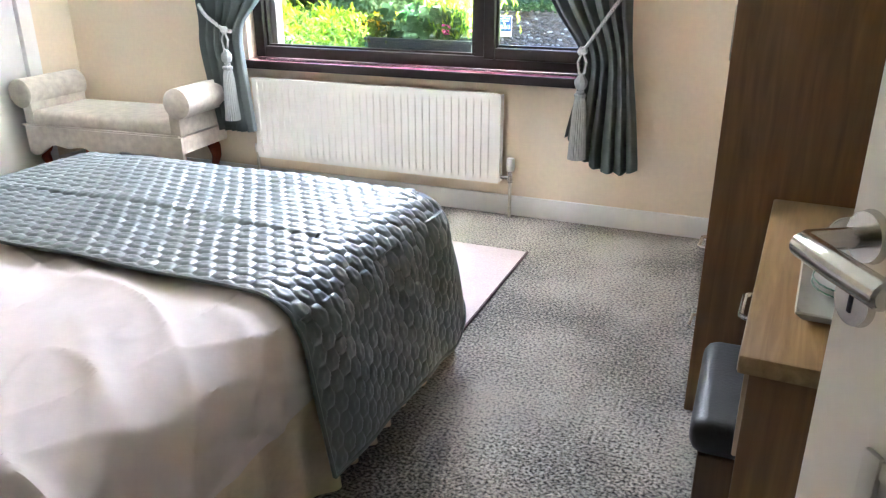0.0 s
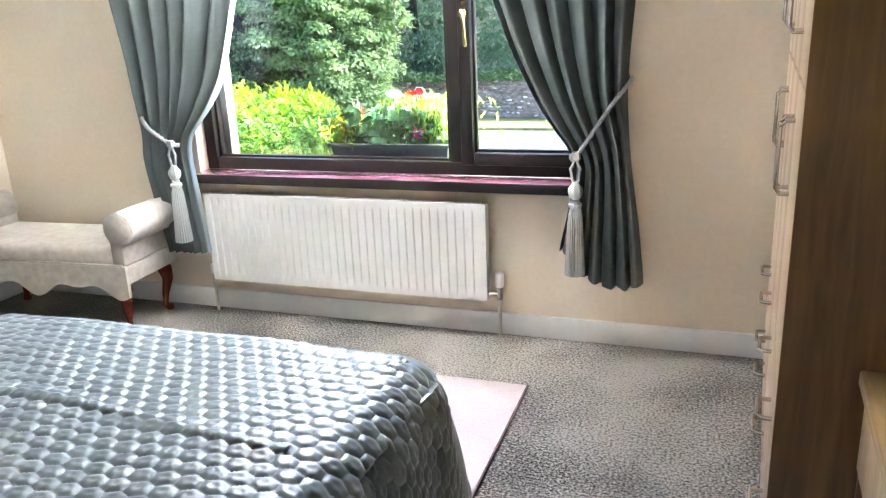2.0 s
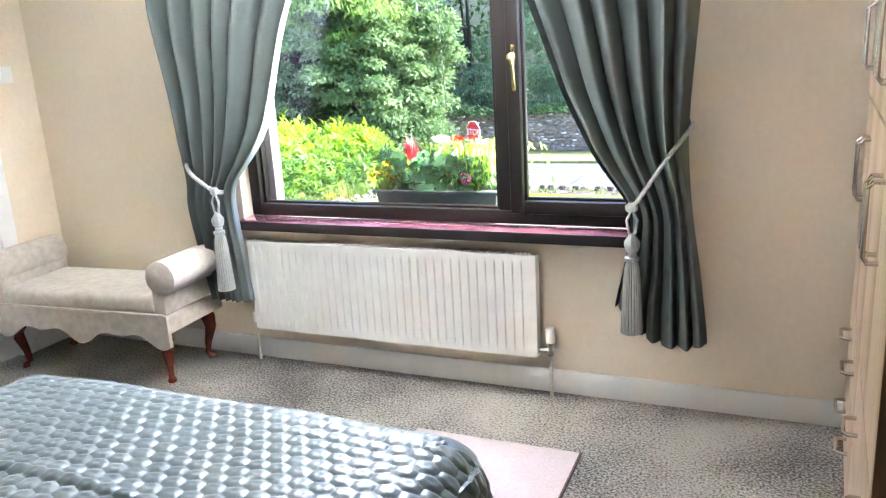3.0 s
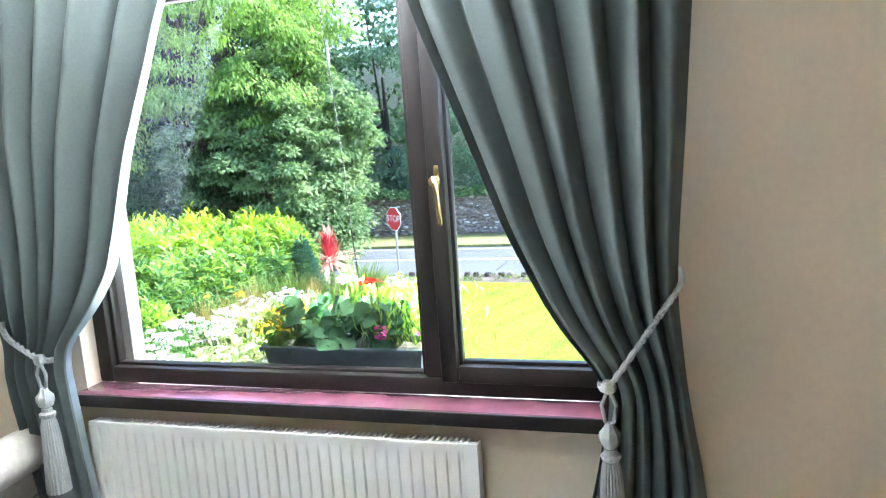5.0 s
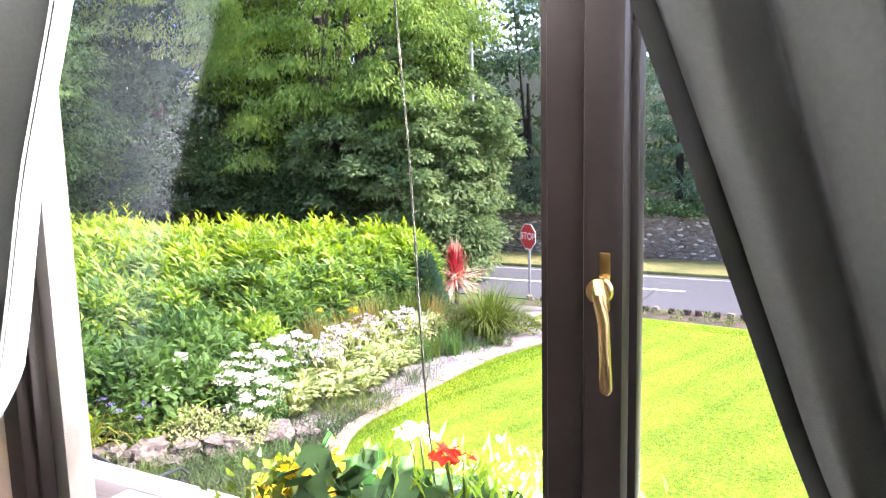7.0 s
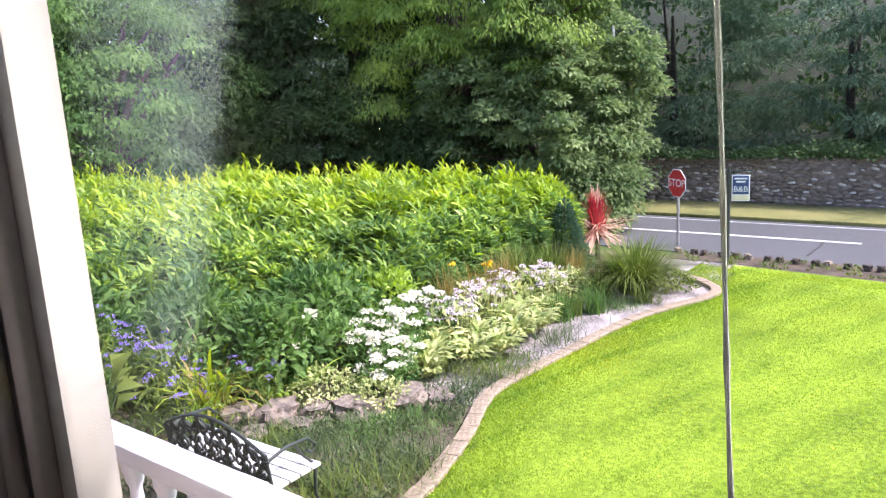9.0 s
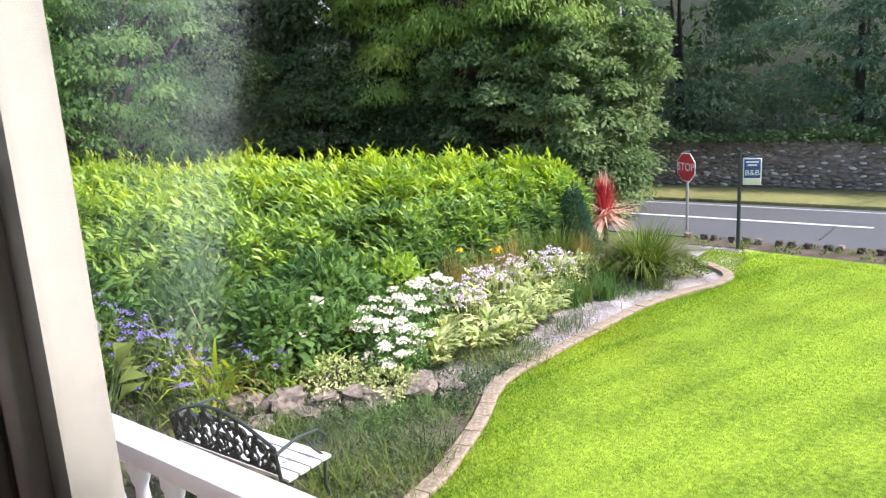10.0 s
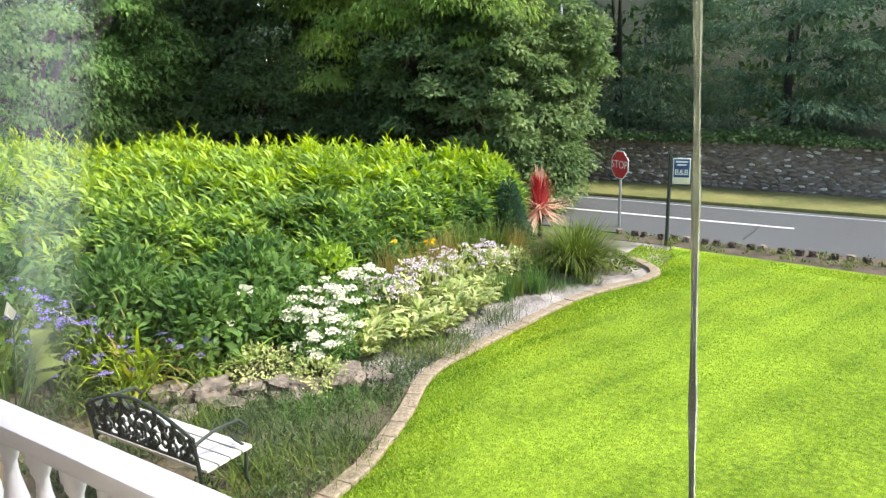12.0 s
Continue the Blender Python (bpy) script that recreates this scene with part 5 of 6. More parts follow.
# grasses and strap leaves
for i, (x, y, n, h, sp, m, w, dr, lab) in enumerate((
        (-4.5, 9.75, 1300, 1.45, 0.95, L_TUFT, 0.016, 0.50, "large arching ornamental grass by the gravel"), (-4.85, 9.3, 300, 0.85, 0.8, L_TUFT, 0.012, 0.5, "arching ornamental grass by the gravel"),
        (-4.55, 8.55, 160, 0.50, 0.5, L_SHRUB, 0.010, 0.25, "upright green rushes by the gravel"), (-4.75, 8.05, 140, 0.55, 0.4, L_SHRUB, 0.010, 0.2, "upright green rushes by the gravel"),
        (-5.85, 8.75, 240, 1.10, 0.40, L_TUFT, 0.016, 0.3, "tall sword-leaved clump before the hedge"), (-5.85, 7.75, 170, 1.05, 0.35, L_STRAW, 0.010, 0.25, "dry straw-coloured stalks before the hedge"),
        (-5.75, 9.5, 240, 1.05, 0.45, L_TUFT, 0.014, 0.3, "tall sword-leaved clump before the hedge"), (-5.15, 9.85, 260, 0.50, 0.9, L_STRAW, 0.010, 0.5, "straw-coloured grass tuft in the bed"),
        (-6.2, 6.2, 60, 0.9, 0.6, L_HEDGE, 0.05, 0.45, "broad strap-leaved plant before the hedge"), (-7.0, 3.75, 110, 1.25, 0.7, L_TUFT, 0.05, 0.5, "yellowing strap-leaved plant near the bench"),
        (-6.35, 3.85, 60, 1.05, 0.8, L_STRAW, 0.04, 0.55, "yellowing strap-leaved plant near the bench"), (-6.6, 4.6, 40, 0.9, 0.6, L_HEDGE, 0.05, 0.45, "broad strap-leaved plant before the hedge"))):
    tuft("grass_tuft", lab, x, y, n, h, sp, m, w, dr, 300 + i)
for i, (x, y) in enumerate(((-4.3, 4.35), (-4.55, 4.05), (-4.0, 3.95), (-3.85, 3.45), (-4.35, 3.55), (-4.55, 4.6), (-4.45, 5.3), (-4.6, 5.9), (-4.5, 6.5), (-3.8, 2.9), (-4.4, 7.2), (-4.15, 3.2), (-3.95, 4.3), (-4.25, 4.75), (-4.65, 3.35), (-3.75, 3.8), (-4.35, 5.6), (-4.7, 4.4), (-4.1, 2.5), (-4.35, 6.1), (-4.9, 4.0), (-5.15, 3.75), (-4.75, 3.75), (-5.2, 3.4), (-4.55, 7.7), (-4.35, 9.0), (-4.6, 8.8))):
    tuft("lavender_tuft", "thin wispy green stalks at the bed's edge", x, y, 130 + 40 * (i % 3), 0.20 + 0.09 * (i % 4), 1.3, (L_WISP, L_SHRUB, L_WISP, L_TUFT)[i % 4], 0.005 + 0.0015 * (i % 3), 0.35, 340 + i, 0.17, group="wispy edging plants")
rng = np.random.default_rng(91)
n = 30000
y = 2.3 + 3.6 * rng.random(n)
kx = np.interp(y, [p.y for p in KP], [p.x for p in KP])
x = kx - 0.16 - 3.2 * rng.random(n)
keep = np.array([noise.noise((px * 1.6, py * 1.6, 4)) + 0.6 * noise.noise((px * 5, py * 5, 1)) > -0.18 for px, py in zip(x, y)])
x, y = x[keep], y[keep]
n = len(x)
b = np.stack([x, y, GZ + 0.005 + 0.10 * rng.random(n) ** 1.5], 1)
tagged(leaves("ground_cover", b, rng.normal(size=(n, 3)) + np.array((0, 0, 0.9)), np.array((0, 0, 1.0)) + rng.normal(size=(n, 3)) * 0.5, 0.055 * (0.5 + rng.random(n)), 0.014, L_WISP), "low mixed green ground cover round the bench", "plants", kind="stuff")
for i, (x, y, h, k) in enumerate(((-7.15, 3.45, 0.95, 16), (-6.75, 3.35, 0.85, 16), (-7.6, 3.3, 1.05, 14), (-6.2, 3.3, 0.75, 12), (-6.0, 3.9, 0.6, 8))):
    flowering("purple_flowers", "tall airy purple flowers by the bench", x, y, 0.42, h, k, P_PURPLE, 16, 0.024, 0.042, L_TUFT, 200, 360 + i, 0.12, 0.02)
flowering("yellow_flower", "single yellow flower on a tall stem", -5.9, 8.05, 0.03, 0.98, 1, P_YELL, 50, 0.06, 0.05, L_SHRUB, 40, 371)
flowering("yellow_flower", "small yellow flower before the hedge", -6.15, 7.6, 0.03, 1.12, 1, P_YELL, 30, 0.04, 0.035, L_SHRUB, 20, 372)
flowering("white_lily", "white arum flowers among dark leaves", -6.2, 5.0, 0.30, 0.75, 3, P_WHITE, 6, 0.13, 0.02, L_SHRUB, 60, 373, 0.18, 0.07)
arum = thing("arum_lily", "white arum lily with large pale green leaves", "plant", (-6.5, 2.6, GZ - 0.012))
rng = np.random.default_rng(374)
n = 14
d = fan(rng, n, 0.8, 1.2)
d /= np.linalg.norm(d, axis=1, keepdims=True)
tips = d * (0.45 + 0.45 * rng.random(n))[:, None]
stems(arum, rng, d * 0.05 * np.array((1, 1, 0)), tips, STEM, 0.008)
leaves("broad_leaf_blades", tips, d * np.array((1.6, 1.6, 0.6)) + rng.normal(size=(n, 3)) * 0.2, np.tile((0.2, -0.4, 1.0), (n, 1)), 0.27, 0.16, L_TUFT, arum, bend=0.5)
heads = np.array(((0.05, -0.05, 1.22), (0.2, 0.1, 1.05), (-0.15, 0.1, 1.12)))
stems(arum, rng, heads * np.array((0.3, 0.3, 0)), heads, STEM, 0.008, "flower_stems")
leaves("white_spathes", np.repeat(heads, 2, 0), np.array(((0.35, -0.3, 1), (0.25, -0.25, 1)) * 3), np.array(((0.9, -0.5, 0.3), (-0.5, -0.9, 0.3)) * 3), 0.19, 0.09, P_WHITE, arum, "white funnel-shaped flowers")

for i, (x, y, n, h, sp, m, w, dr) in enumerate(((-6.40, 3.80, 34, 1.45, 0.8, L_LIME, 0.045, 0.62), (-6.15, 3.70, 20, 1.15, 0.9, L_GRASSY, 0.04, 0.65), (-6.05, 3.45, 60, 0.75, 0.9, L_HEDGE, 0.02, 0.5), (-6.9, 4.0, 18, 1.5, 0.6, L_HOSTA, 0.05, 0.45), (-6.2, 4.7, 34, 1.05, 0.8, L_SHRUB, 0.06, 0.5), (-6.9, 5.0, 40, 1.2, 0.8, L_SHRUB, 0.06, 0.5), (-5.95, 4.25, 22, 0.85, 0.9, L_HEDGE, 0.055, 0.5), (-7.5, 3.1, 30, 1.35, 0.8, L_HEDGE, 0.06, 0.5), (-6.05, 5.6, 26, 0.9, 0.8, L_HEDGE, 0.05, 0.5), (-6.3, 5.25, 20, 1.0, 0.7, L_LIME, 0.045, 0.45), (-5.8, 8.3, 150, 1.05, 0.32, L_STRAW, 0.009, 0.2), (-5.9, 7.15, 150, 1.05, 0.32, L_STRAW, 0.009, 0.2), (-5.55, 9.9, 170, 0.8, 0.4, L_STRAW, 0.009, 0.25), (-4.85, 9.0, 150, 0.5, 0.6, L_SHRUB, 0.010, 0.3), (-4.75, 8.3, 150, 0.5, 0.6, L_TUFT, 0.010, 0.3), (-4.15, 9.3, 110, 0.4, 0.8, L_TUFT, 0.010, 0.4))):
    tuft("strap_leaf_plant", "arching strap-leaved plant in the flower bed", x, y, n, h, sp, m, w, dr, 400 + i)
# cordyline
rng = np.random.default_rng(9)
cor = thing("cordyline", "spiky red cordyline with pale arching outer leaves", "plant", (-5.95, 11.5, GZ - 0.015))
part("stem", tube(bmesh.new(), [(0, 0, 0), (0.02, 0, 0.25), (0, 0, 0.5)], [0.05, 0.045, 0.04], 10), BARK, cor)
n = 120
d = fan(rng, n, 1.0, 0.0)
d /= np.linalg.norm(d, axis=1, keepdims=True)
d[:, 2] = -0.60 + 1.10 * rng.random(n)
b = np.tile((0, 0, 0.55), (n, 1)) + rng.normal(size=(n, 3)) * np.array((0.02, 0.02, 0.07))
blades("outer_leaf_blades", b, d, 0.68 * (0.75 + 0.35 * rng.random(n)), 0.034, 0.06 * rng.random(n), L_CORDP, cor, "pale pink-edged outer leaves", 5)
n = 320
z = rng.random(n)
d = fan(rng, n, 0.74, 1.2)
blades("inner_leaf_blades", np.stack([0.05 * rng.normal(size=n) * (1 - z), 0.05 * rng.normal(size=n) * (1 - z), 0.48 + 0.34 * z], 1), d, (0.52 - 0.10 * z) * (0.65 + 0.45 * rng.random(n)), 0.026, 0.03, L_CORD, cor, "upright crimson inner leaves", 4)
n = 60
d = fan(rng, n, 0.34, 1.3)
blades("tip_leaf_blades", np.tile((0, 0, 0.80), (n, 1)) + rng.normal(size=(n, 3)) * np.array((0.03, 0.03, 0.06)), d, 0.50 * (0.6 + 0.5 * rng.random(n)), 0.024, 0.04, L_CORDP, cor, "pale pink leaves at the tip", 4)
# small blue conifer
con = thing("dwarf_conifer", "small blue-green dwarf conifer beside the cordyline", "shrub", (-6.0, 10.45, GZ - 0.015))
part("stem", tube(bmesh.new(), [(0, 0, 0), (0, 0, 1.2)], [0.03, 0.006], 6), BARK, con)
n = 3200
z = 0.06 + 1.18 * (1 - np.sqrt(rng.random(n)))
a = rng.random(n) * 6.28
rr = 0.46 * (1 - z / 1.32) * (0.6 + 0.45 * rng.random(n))
b = np.stack([np.cos(a) * rr, np.sin(a) * rr, z], 1)
leaves("needle_sprays", b, np.stack([np.cos(a), np.sin(a), np.full(n, 0.9)], 1) + rng.normal(size=(n, 3)) * 0.3, rng.normal(size=(n, 3)), 0.085, 0.028, L_BLUE, con)


# ---- rocks, kerb, marker stones ----
def rock(name, x, y, z, sx, sy, sz, seed, m, label, group=""):
    bm = bmesh.new()
    bmesh.ops.create_icosphere(bm, subdivisions=3, radius=1)
    for v in bm.verts:
        p = v.co.copy()
        k = 1 + 0.55 * noise.noise(p * 1.5 + Vector((seed * 3.1, 0, 0))) + 0.25 * noise.noise(p * 3.7 + Vector((0, seed, 0)))
        q = p * k
        q.z = max(q.z, -0.55)
        v.co = Vector((q.x * sx, q.y * sy, (min(q.z, 0.62) + 0.5) * sz))
    th = part(name, bm, m, smooth=False)
    th.matrix_world = pose(x, y, z, 0, 0, seed * 47)
    return tagged(th, label, "rock", group)


for i, (x, y, a, b, c) in enumerate(((-5.9, 3.75, 0.20, 0.15, 0.15), (-5.6, 4.0, 0.24, 0.16, 0.16), (-5.35, 4.25, 0.18, 0.14, 0.12), (-5.1, 4.45, 0.22, 0.16, 0.14), (-6.2, 3.55, 0.18, 0.14, 0.13), (-4.78, 4.95, 0.24, 0.17, 0.15), (-4.5, 5.1, 0.18, 0.14, 0.10), (-5.3, 3.95, 0.15, 0.12, 0.09), (-4.9, 4.6, 0.16, 0.12, 0.12), (-5.5, 3.6, 0.14, 0.12, 0.09))):
    rock("garden_rock", x, y, GZ - 0.02, a * 1.1, b * 1.1, c * 1.05, i + 1, ROCK, "rough grey-brown rock edging the flower bed", "rocks of the rockery")
MARK = mat("dark_marker_stone", (0.035, 0.028, 0.022), 0.9, 0.4, 30, 4, 0.8, 60, second=(0.09, 0.07, 0.055), dist=0.006)
for i in range(38):
    x = -4.85 + i * 0.245 + 0.04 * math.sin(i * 2.3)
    rock("marker_stone", x, 12.46 - 0.012 * i, GZ + 0.005, 0.062, 0.055, 0.085, i + 30, MARK if i % 5 else STONEK, "small upright stone marking the road's edge", "stones along the road")

rng = np.random.default_rng(37)
n = 2600
xx = -4.7 + 9.0 * rng.random(n)
yy = 12.52 - 0.7 * rng.random(n) - 0.05 * (xx + 4.7) * rng.random(n)
keep = np.array([noise.noise((px * 3, py * 4, 2)) > 0.05 for px, py in zip(xx, yy)])
b = np.stack([xx, yy, GZ + 0.004 + 0.05 * rng.random(n)], 1)[keep]
n = len(b)
tagged(leaves("strip_weeds", b, rng.normal(size=(n, 3)) + np.array((0, 0, 0.8)), np.array((0, 0, 1.0)) + rng.normal(size=(n, 3)) * 0.5, 0.07, 0.03, L_TUFT), "low weeds in the dark strip beside the road", "plants", kind="stuff")

kerb = thing("kerb", "curved concrete kerb between flower bed and lawn", "kerb", (0, 0, GZ), kind="structure")
kerb_meshes = []
for ln in (0.20, 0.25, 0.30, 0.23):
    bmk = box(bmesh.new(), -ln / 2 - 0.002, ln / 2 + 0.002, -0.072, 0.072, -0.03, 0.05, 0.007, 2)
    bmesh.ops.subdivide_edges(bmk, edges=[e for e in bmk.edges if e.calc_length() > 0.15], cuts=3, use_grid_fill=True)
    for v in bmk.verts:
        v.co.y += 0.008 * noise.noise(v.co * 14 + Vector((ln * 40, 0, 0)))
        v.co.z += 0.008 * noise.noise(v.co * 17 + Vector((0, ln * 50, 0)))
    kme = bpy.data.meshes.new("kerb_stone")
    bmk.to_mesh(kme)
    bmk.free()
    finish(kme, STONEK, False)
    kerb_meshes.append((ln, kme))
KF = smooth_path(KERB, 900)
acc, prev, start = 0.0, KF[0], KF[0]
rk = random.Random(8)
ln, kme = rk.choice(kerb_meshes)
for p in KF[1:]:
    acc += (p - prev).length
    if acc >= ln:
        dv, mid = p - start, (p + start) / 2
        ob = new("kerb_stone", kme)
        ob.parent = kerb
        ob.location = (mid.x - 0.05, mid.y, rk.uniform(-0.003, 0.003))
        ob.rotation_euler = (0, rk.uniform(-0.01, 0.01), math.atan2(dv.y, dv.x) + rk.uniform(-0.006, 0.006))
        acc, start = 0.0, p
        ln, kme = rk.choice(kerb_meshes)
    prev = p

# ---- lawn blades ----
rng = np.random.default_rng(21)
n = 190000
y = 2.2 + 9.6 * rng.random(n) ** 1.4
kx = np.interp(y, [p.y for p in KP], [p.x for p in KP])
x = kx + 0.03 + 7.0 * rng.random(n) ** 1.3
y = np.minimum(y, 11.85 - 0.1 * np.clip(x + 4.4, 0, 7) - 0.4 * rng.random(n))
b = np.stack([x, y, np.full(n, GZ + 0.012)], 1)
d = fan(rng, n, 0.9)
s = np.stack([d[:, 1], -d[:, 0], np.zeros(n)], 1)
s /= np.linalg.norm(s, axis=1, keepdims=True) + 1e-6
hgt = (0.012 + 0.016 * rng.random(n))[:, None]
wid = (0.0035 + y * 0.0005)[:, None]
v = np.stack([b - s * wid, b + s * wid, b + d * hgt], 1).reshape(-1, 3)
c = (0.953 * x - 0.302 * y) / 0.62 + 0.12 * np.sin(y * 1.7 + x) + 0.06 * np.sin(x * 5.1)
patch = np.sin(x * 1.3 + 1.1 * np.sin(y * 0.9)) * np.sin(y * 1.1 + 0.7 * np.sin(x * 1.7)) + 0.5 * rng.normal(size=n)
line = (np.mod(c, 1.0) < 0.24) & (rng.random(n) < 0.6)
straw = (patch > 0.75) & ~line
tri = v.reshape(-1, 3, 3)
for nm, pick, mt in (("mown", ~line & ~straw, L_GRASS), ("line", line, L_GRASSD), ("straw", straw, L_GRASSY)):
    q = tri[pick].reshape(-1, 3)
    tagged(soup("lawn_grass", q, np.arange(len(q)).reshape(-1, 3), mt), "short mown grass blades of the lawn", "grass", kind="stuff")

# ---- garden bench ----
gb = thing("garden_bench", "white slatted garden bench with scrolled black cast-iron back", "bench", (-4.60, 2.835, GZ - 0.012), 2)
for i in range(4):
    part("slat", slab(-0.62, 0.62, -0.20 + i * 0.105, -0.11 + i * 0.105, 0.40, 0.425, 0.006), BENCHW, gb)
for sx in (-0.56, 0.56):
    bm = tube(bmesh.new(), [(sx, -0.24, 0.0), (sx, -0.20, 0.2), (sx, -0.21, 0.40), (sx, -0.23, 0.56), (sx, -0.24, 0.66)], 0.014, 8)
    tube(bm, [(sx, 0.24, 0.0), (sx, 0.18, 0.18), (sx, 0.20, 0.39)], 0.014, 8)
    tube(bm, [(sx, -0.21, 0.385), (sx, 0.0, 0.38), (sx, 0.20, 0.39)], 0.012, 8)
    tube(bm, [(sx, -0.25, 0.60), (sx, -0.05, 0.64), (sx, 0.15, 0.62), (sx, 0.22, 0.55), (sx, 0.18, 0.50), (sx, 0.13, 0.54)], 0.013, 8)
    tube(bm, [(sx, 0.20, 0.40), (sx, 0.10, 0.50), (sx, 0.02, 0.63)], 0.010, 8)
    part("iron_end", bm, IRON, gb)
bm = bmesh.new()


def on_back(x, h):
    return (x, -0.215 - 0.05 * h, 0.44 + 0.38 * h)


tube(bm, [on_back(x / 20, 0.05) for x in range(-11, 12)], 0.011, 6)
tube(bm, [on_back(x / 20, 0.50 + 0.52 * math.cos(x / 20 * 2.6)) for x in range(-11, 12)], 0.013, 6)
rb = random.Random(4)
for i in range(13):
    cx = -0.52 + i * 0.087
    sgn = 1 if i % 2 else -1
    top = 0.44 + 0.50 * math.cos(cx * 2.6)
    tube(bm, [on_back(cx + sgn * 0.06 * math.sin(t * 5.4) * (1 - 0.4 * t), 0.06 + top * t) for t in [j / 12 for j in range(13)]], 0.011, 6)
    for h0 in (0.3 * top, 0.72 * top):
        tube(bm, [on_back(cx + sgn * 0.045 * math.cos(q) * (1 - q / 9), h0 + 0.15 * math.sin(q) * (1 - q / 9)) for q in [j * 0.6 for j in range(12)]], 0.010, 6)
    for h0 in (0.15 * top, 0.5 * top, 0.85 * top):
        c, ang = Vector(on_back(cx + rb.uniform(-0.03, 0.03), h0)), rb.uniform(0, 6.28)
        u = Vector((math.cos(ang), -0.4 * math.sin(ang), math.sin(ang)))
        tube(bm, [c - u * 0.045, c - u * 0.015, c + u * 0.015, c + u * 0.045], [0.003, 0.020, 0.018, 0.003], 6)
part("scroll_back", bm, IRON, gb, "black cast-iron back of leafy scrolls")


# ---- signs and street lamp ----
def words(text, size, m, parent, loc, label=""):
    cu = bpy.data.curves.new("lettering", "FONT")
    cu.body, cu.size, cu.align_x, cu.align_y, cu.extrude = text, size, "CENTER", "CENTER", 0.001
    tmp = bpy.data.objects.new("lettering", cu)
    scene.collection.objects.link(tmp)
    dg = bpy.context.evaluated_depsgraph_get()
    me = bpy.data.meshes.new_from_object(tmp.evaluated_get(dg))
    bpy.data.objects.remove(tmp)
    me.materials.clear()
    me.materials.append(m)
    ob = new("lettering", me)
    ob.parent = parent
    ob.matrix_basis = pose(*loc, 90, 0, 0)
    return tagged(ob, label)


def octagon(r, y0, y1):
    bm = bmesh.new()
    a = [(r * math.cos(math.pi / 8 + i * math.pi / 4), r * math.sin(math.pi / 8 + i * math.pi / 4)) for i in range(8)]
    f, b = [bm.verts.new((x, y0, z)) for x, z in a], [bm.verts.new((x, y1, z)) for x, z in a]
    bm.faces.new(f)
    bm.faces.new(list(reversed(b)))
    for i in range(8):
        bm.faces.new((f[i], b[i], b[(i + 1) % 8], f[(i + 1) % 8]))
    return bm


stop = thing("stop_sign", "red octagonal road sign on a galvanised post", "road sign", (-5.13, 13.1, GZ - 0.01), -33)
part("post", tube(bmesh.new(), [(0, 0.03, 0), (0, 0.03, 1.30)], 0.026, 10), GALV, stop)
bd = part("sign_plate", octagon(0.275, -0.004, 0.004), SIGNW, stop, smooth=False)
bd.location = (0, 0, 1.16)
rd = part("red_face", octagon(0.258, -0.008, -0.0045), SIGNR, stop, smooth=False)
rd.location = (0, 0, 1.16)
words("STOP", 0.20, SIGNW, stop, (0, -0.010, 1.16), "white lettering")

bb = thing("hanging_sign", "blue and cream hanging board on a black post", "sign", (-3.87, 12.0, GZ - 0.01), 14)
part("post", tube(bmesh.new(), [(0, 0, 0), (0, 0, 1.60)], [0.032, 0.028], 10), IRON, bb)
bm = tube(bmesh.new(), [(0, 0, 1.53), (0.20, 0, 1.53), (0.36, 0, 1.55)], 0.010, 8)
tube(bm, [(0.02, 0, 1.50), (0.10, 0, 1.56), (0.17, 0, 1.52), (0.25, 0, 1.57), (0.33, 0, 1.53)], 0.006, 6)
part("bracket", bm, IRON, bb)
part("board", slab(0.045, 0.315, -0.010, 0.010, 1.045, 1.465, 0.004), SIGNW, bb, "white-edged board")
part("blue_field", slab(0.060, 0.300, -0.014, -0.0105, 1.155, 1.450, 0.001), SIGNB, bb)
part("cream_strip", slab(0.060, 0.300, -0.014, -0.0105, 1.060, 1.145, 0.001), SIGNC, bb)
words("B&B", 0.125, SIGNW, bb, (0.18, -0.0155, 1.235), "white lettering")
bm = bmesh.new()
box(bm, 0.085, 0.275, -0.0165, -0.0142, 1.395, 1.42)
box(bm, 0.11, 0.25, -0.0165, -0.0142, 1.345, 1.37)
part("small_lettering", bm, SIGNW, bb, smooth=False)

lamp = thing("street_lamp", "tall galvanised street lamp beyond the trees", "street lamp", (-7.9, 16.4, GZ))
part("pole", tube(bmesh.new(), [(0, 0, 0), (0, 0, 3), (0, 0, 7.1), (0.12, 0, 7.25), (0.4, 0, 7.32)], [0.07, 0.06, 0.045, 0.04, 0.035], 10), GALV, lamp)
bm = slab(0.38, 0.95, -0.11, 0.11, 7.27, 7.40, 0.04, 3)
part("lantern", bm, GALV, lamp)

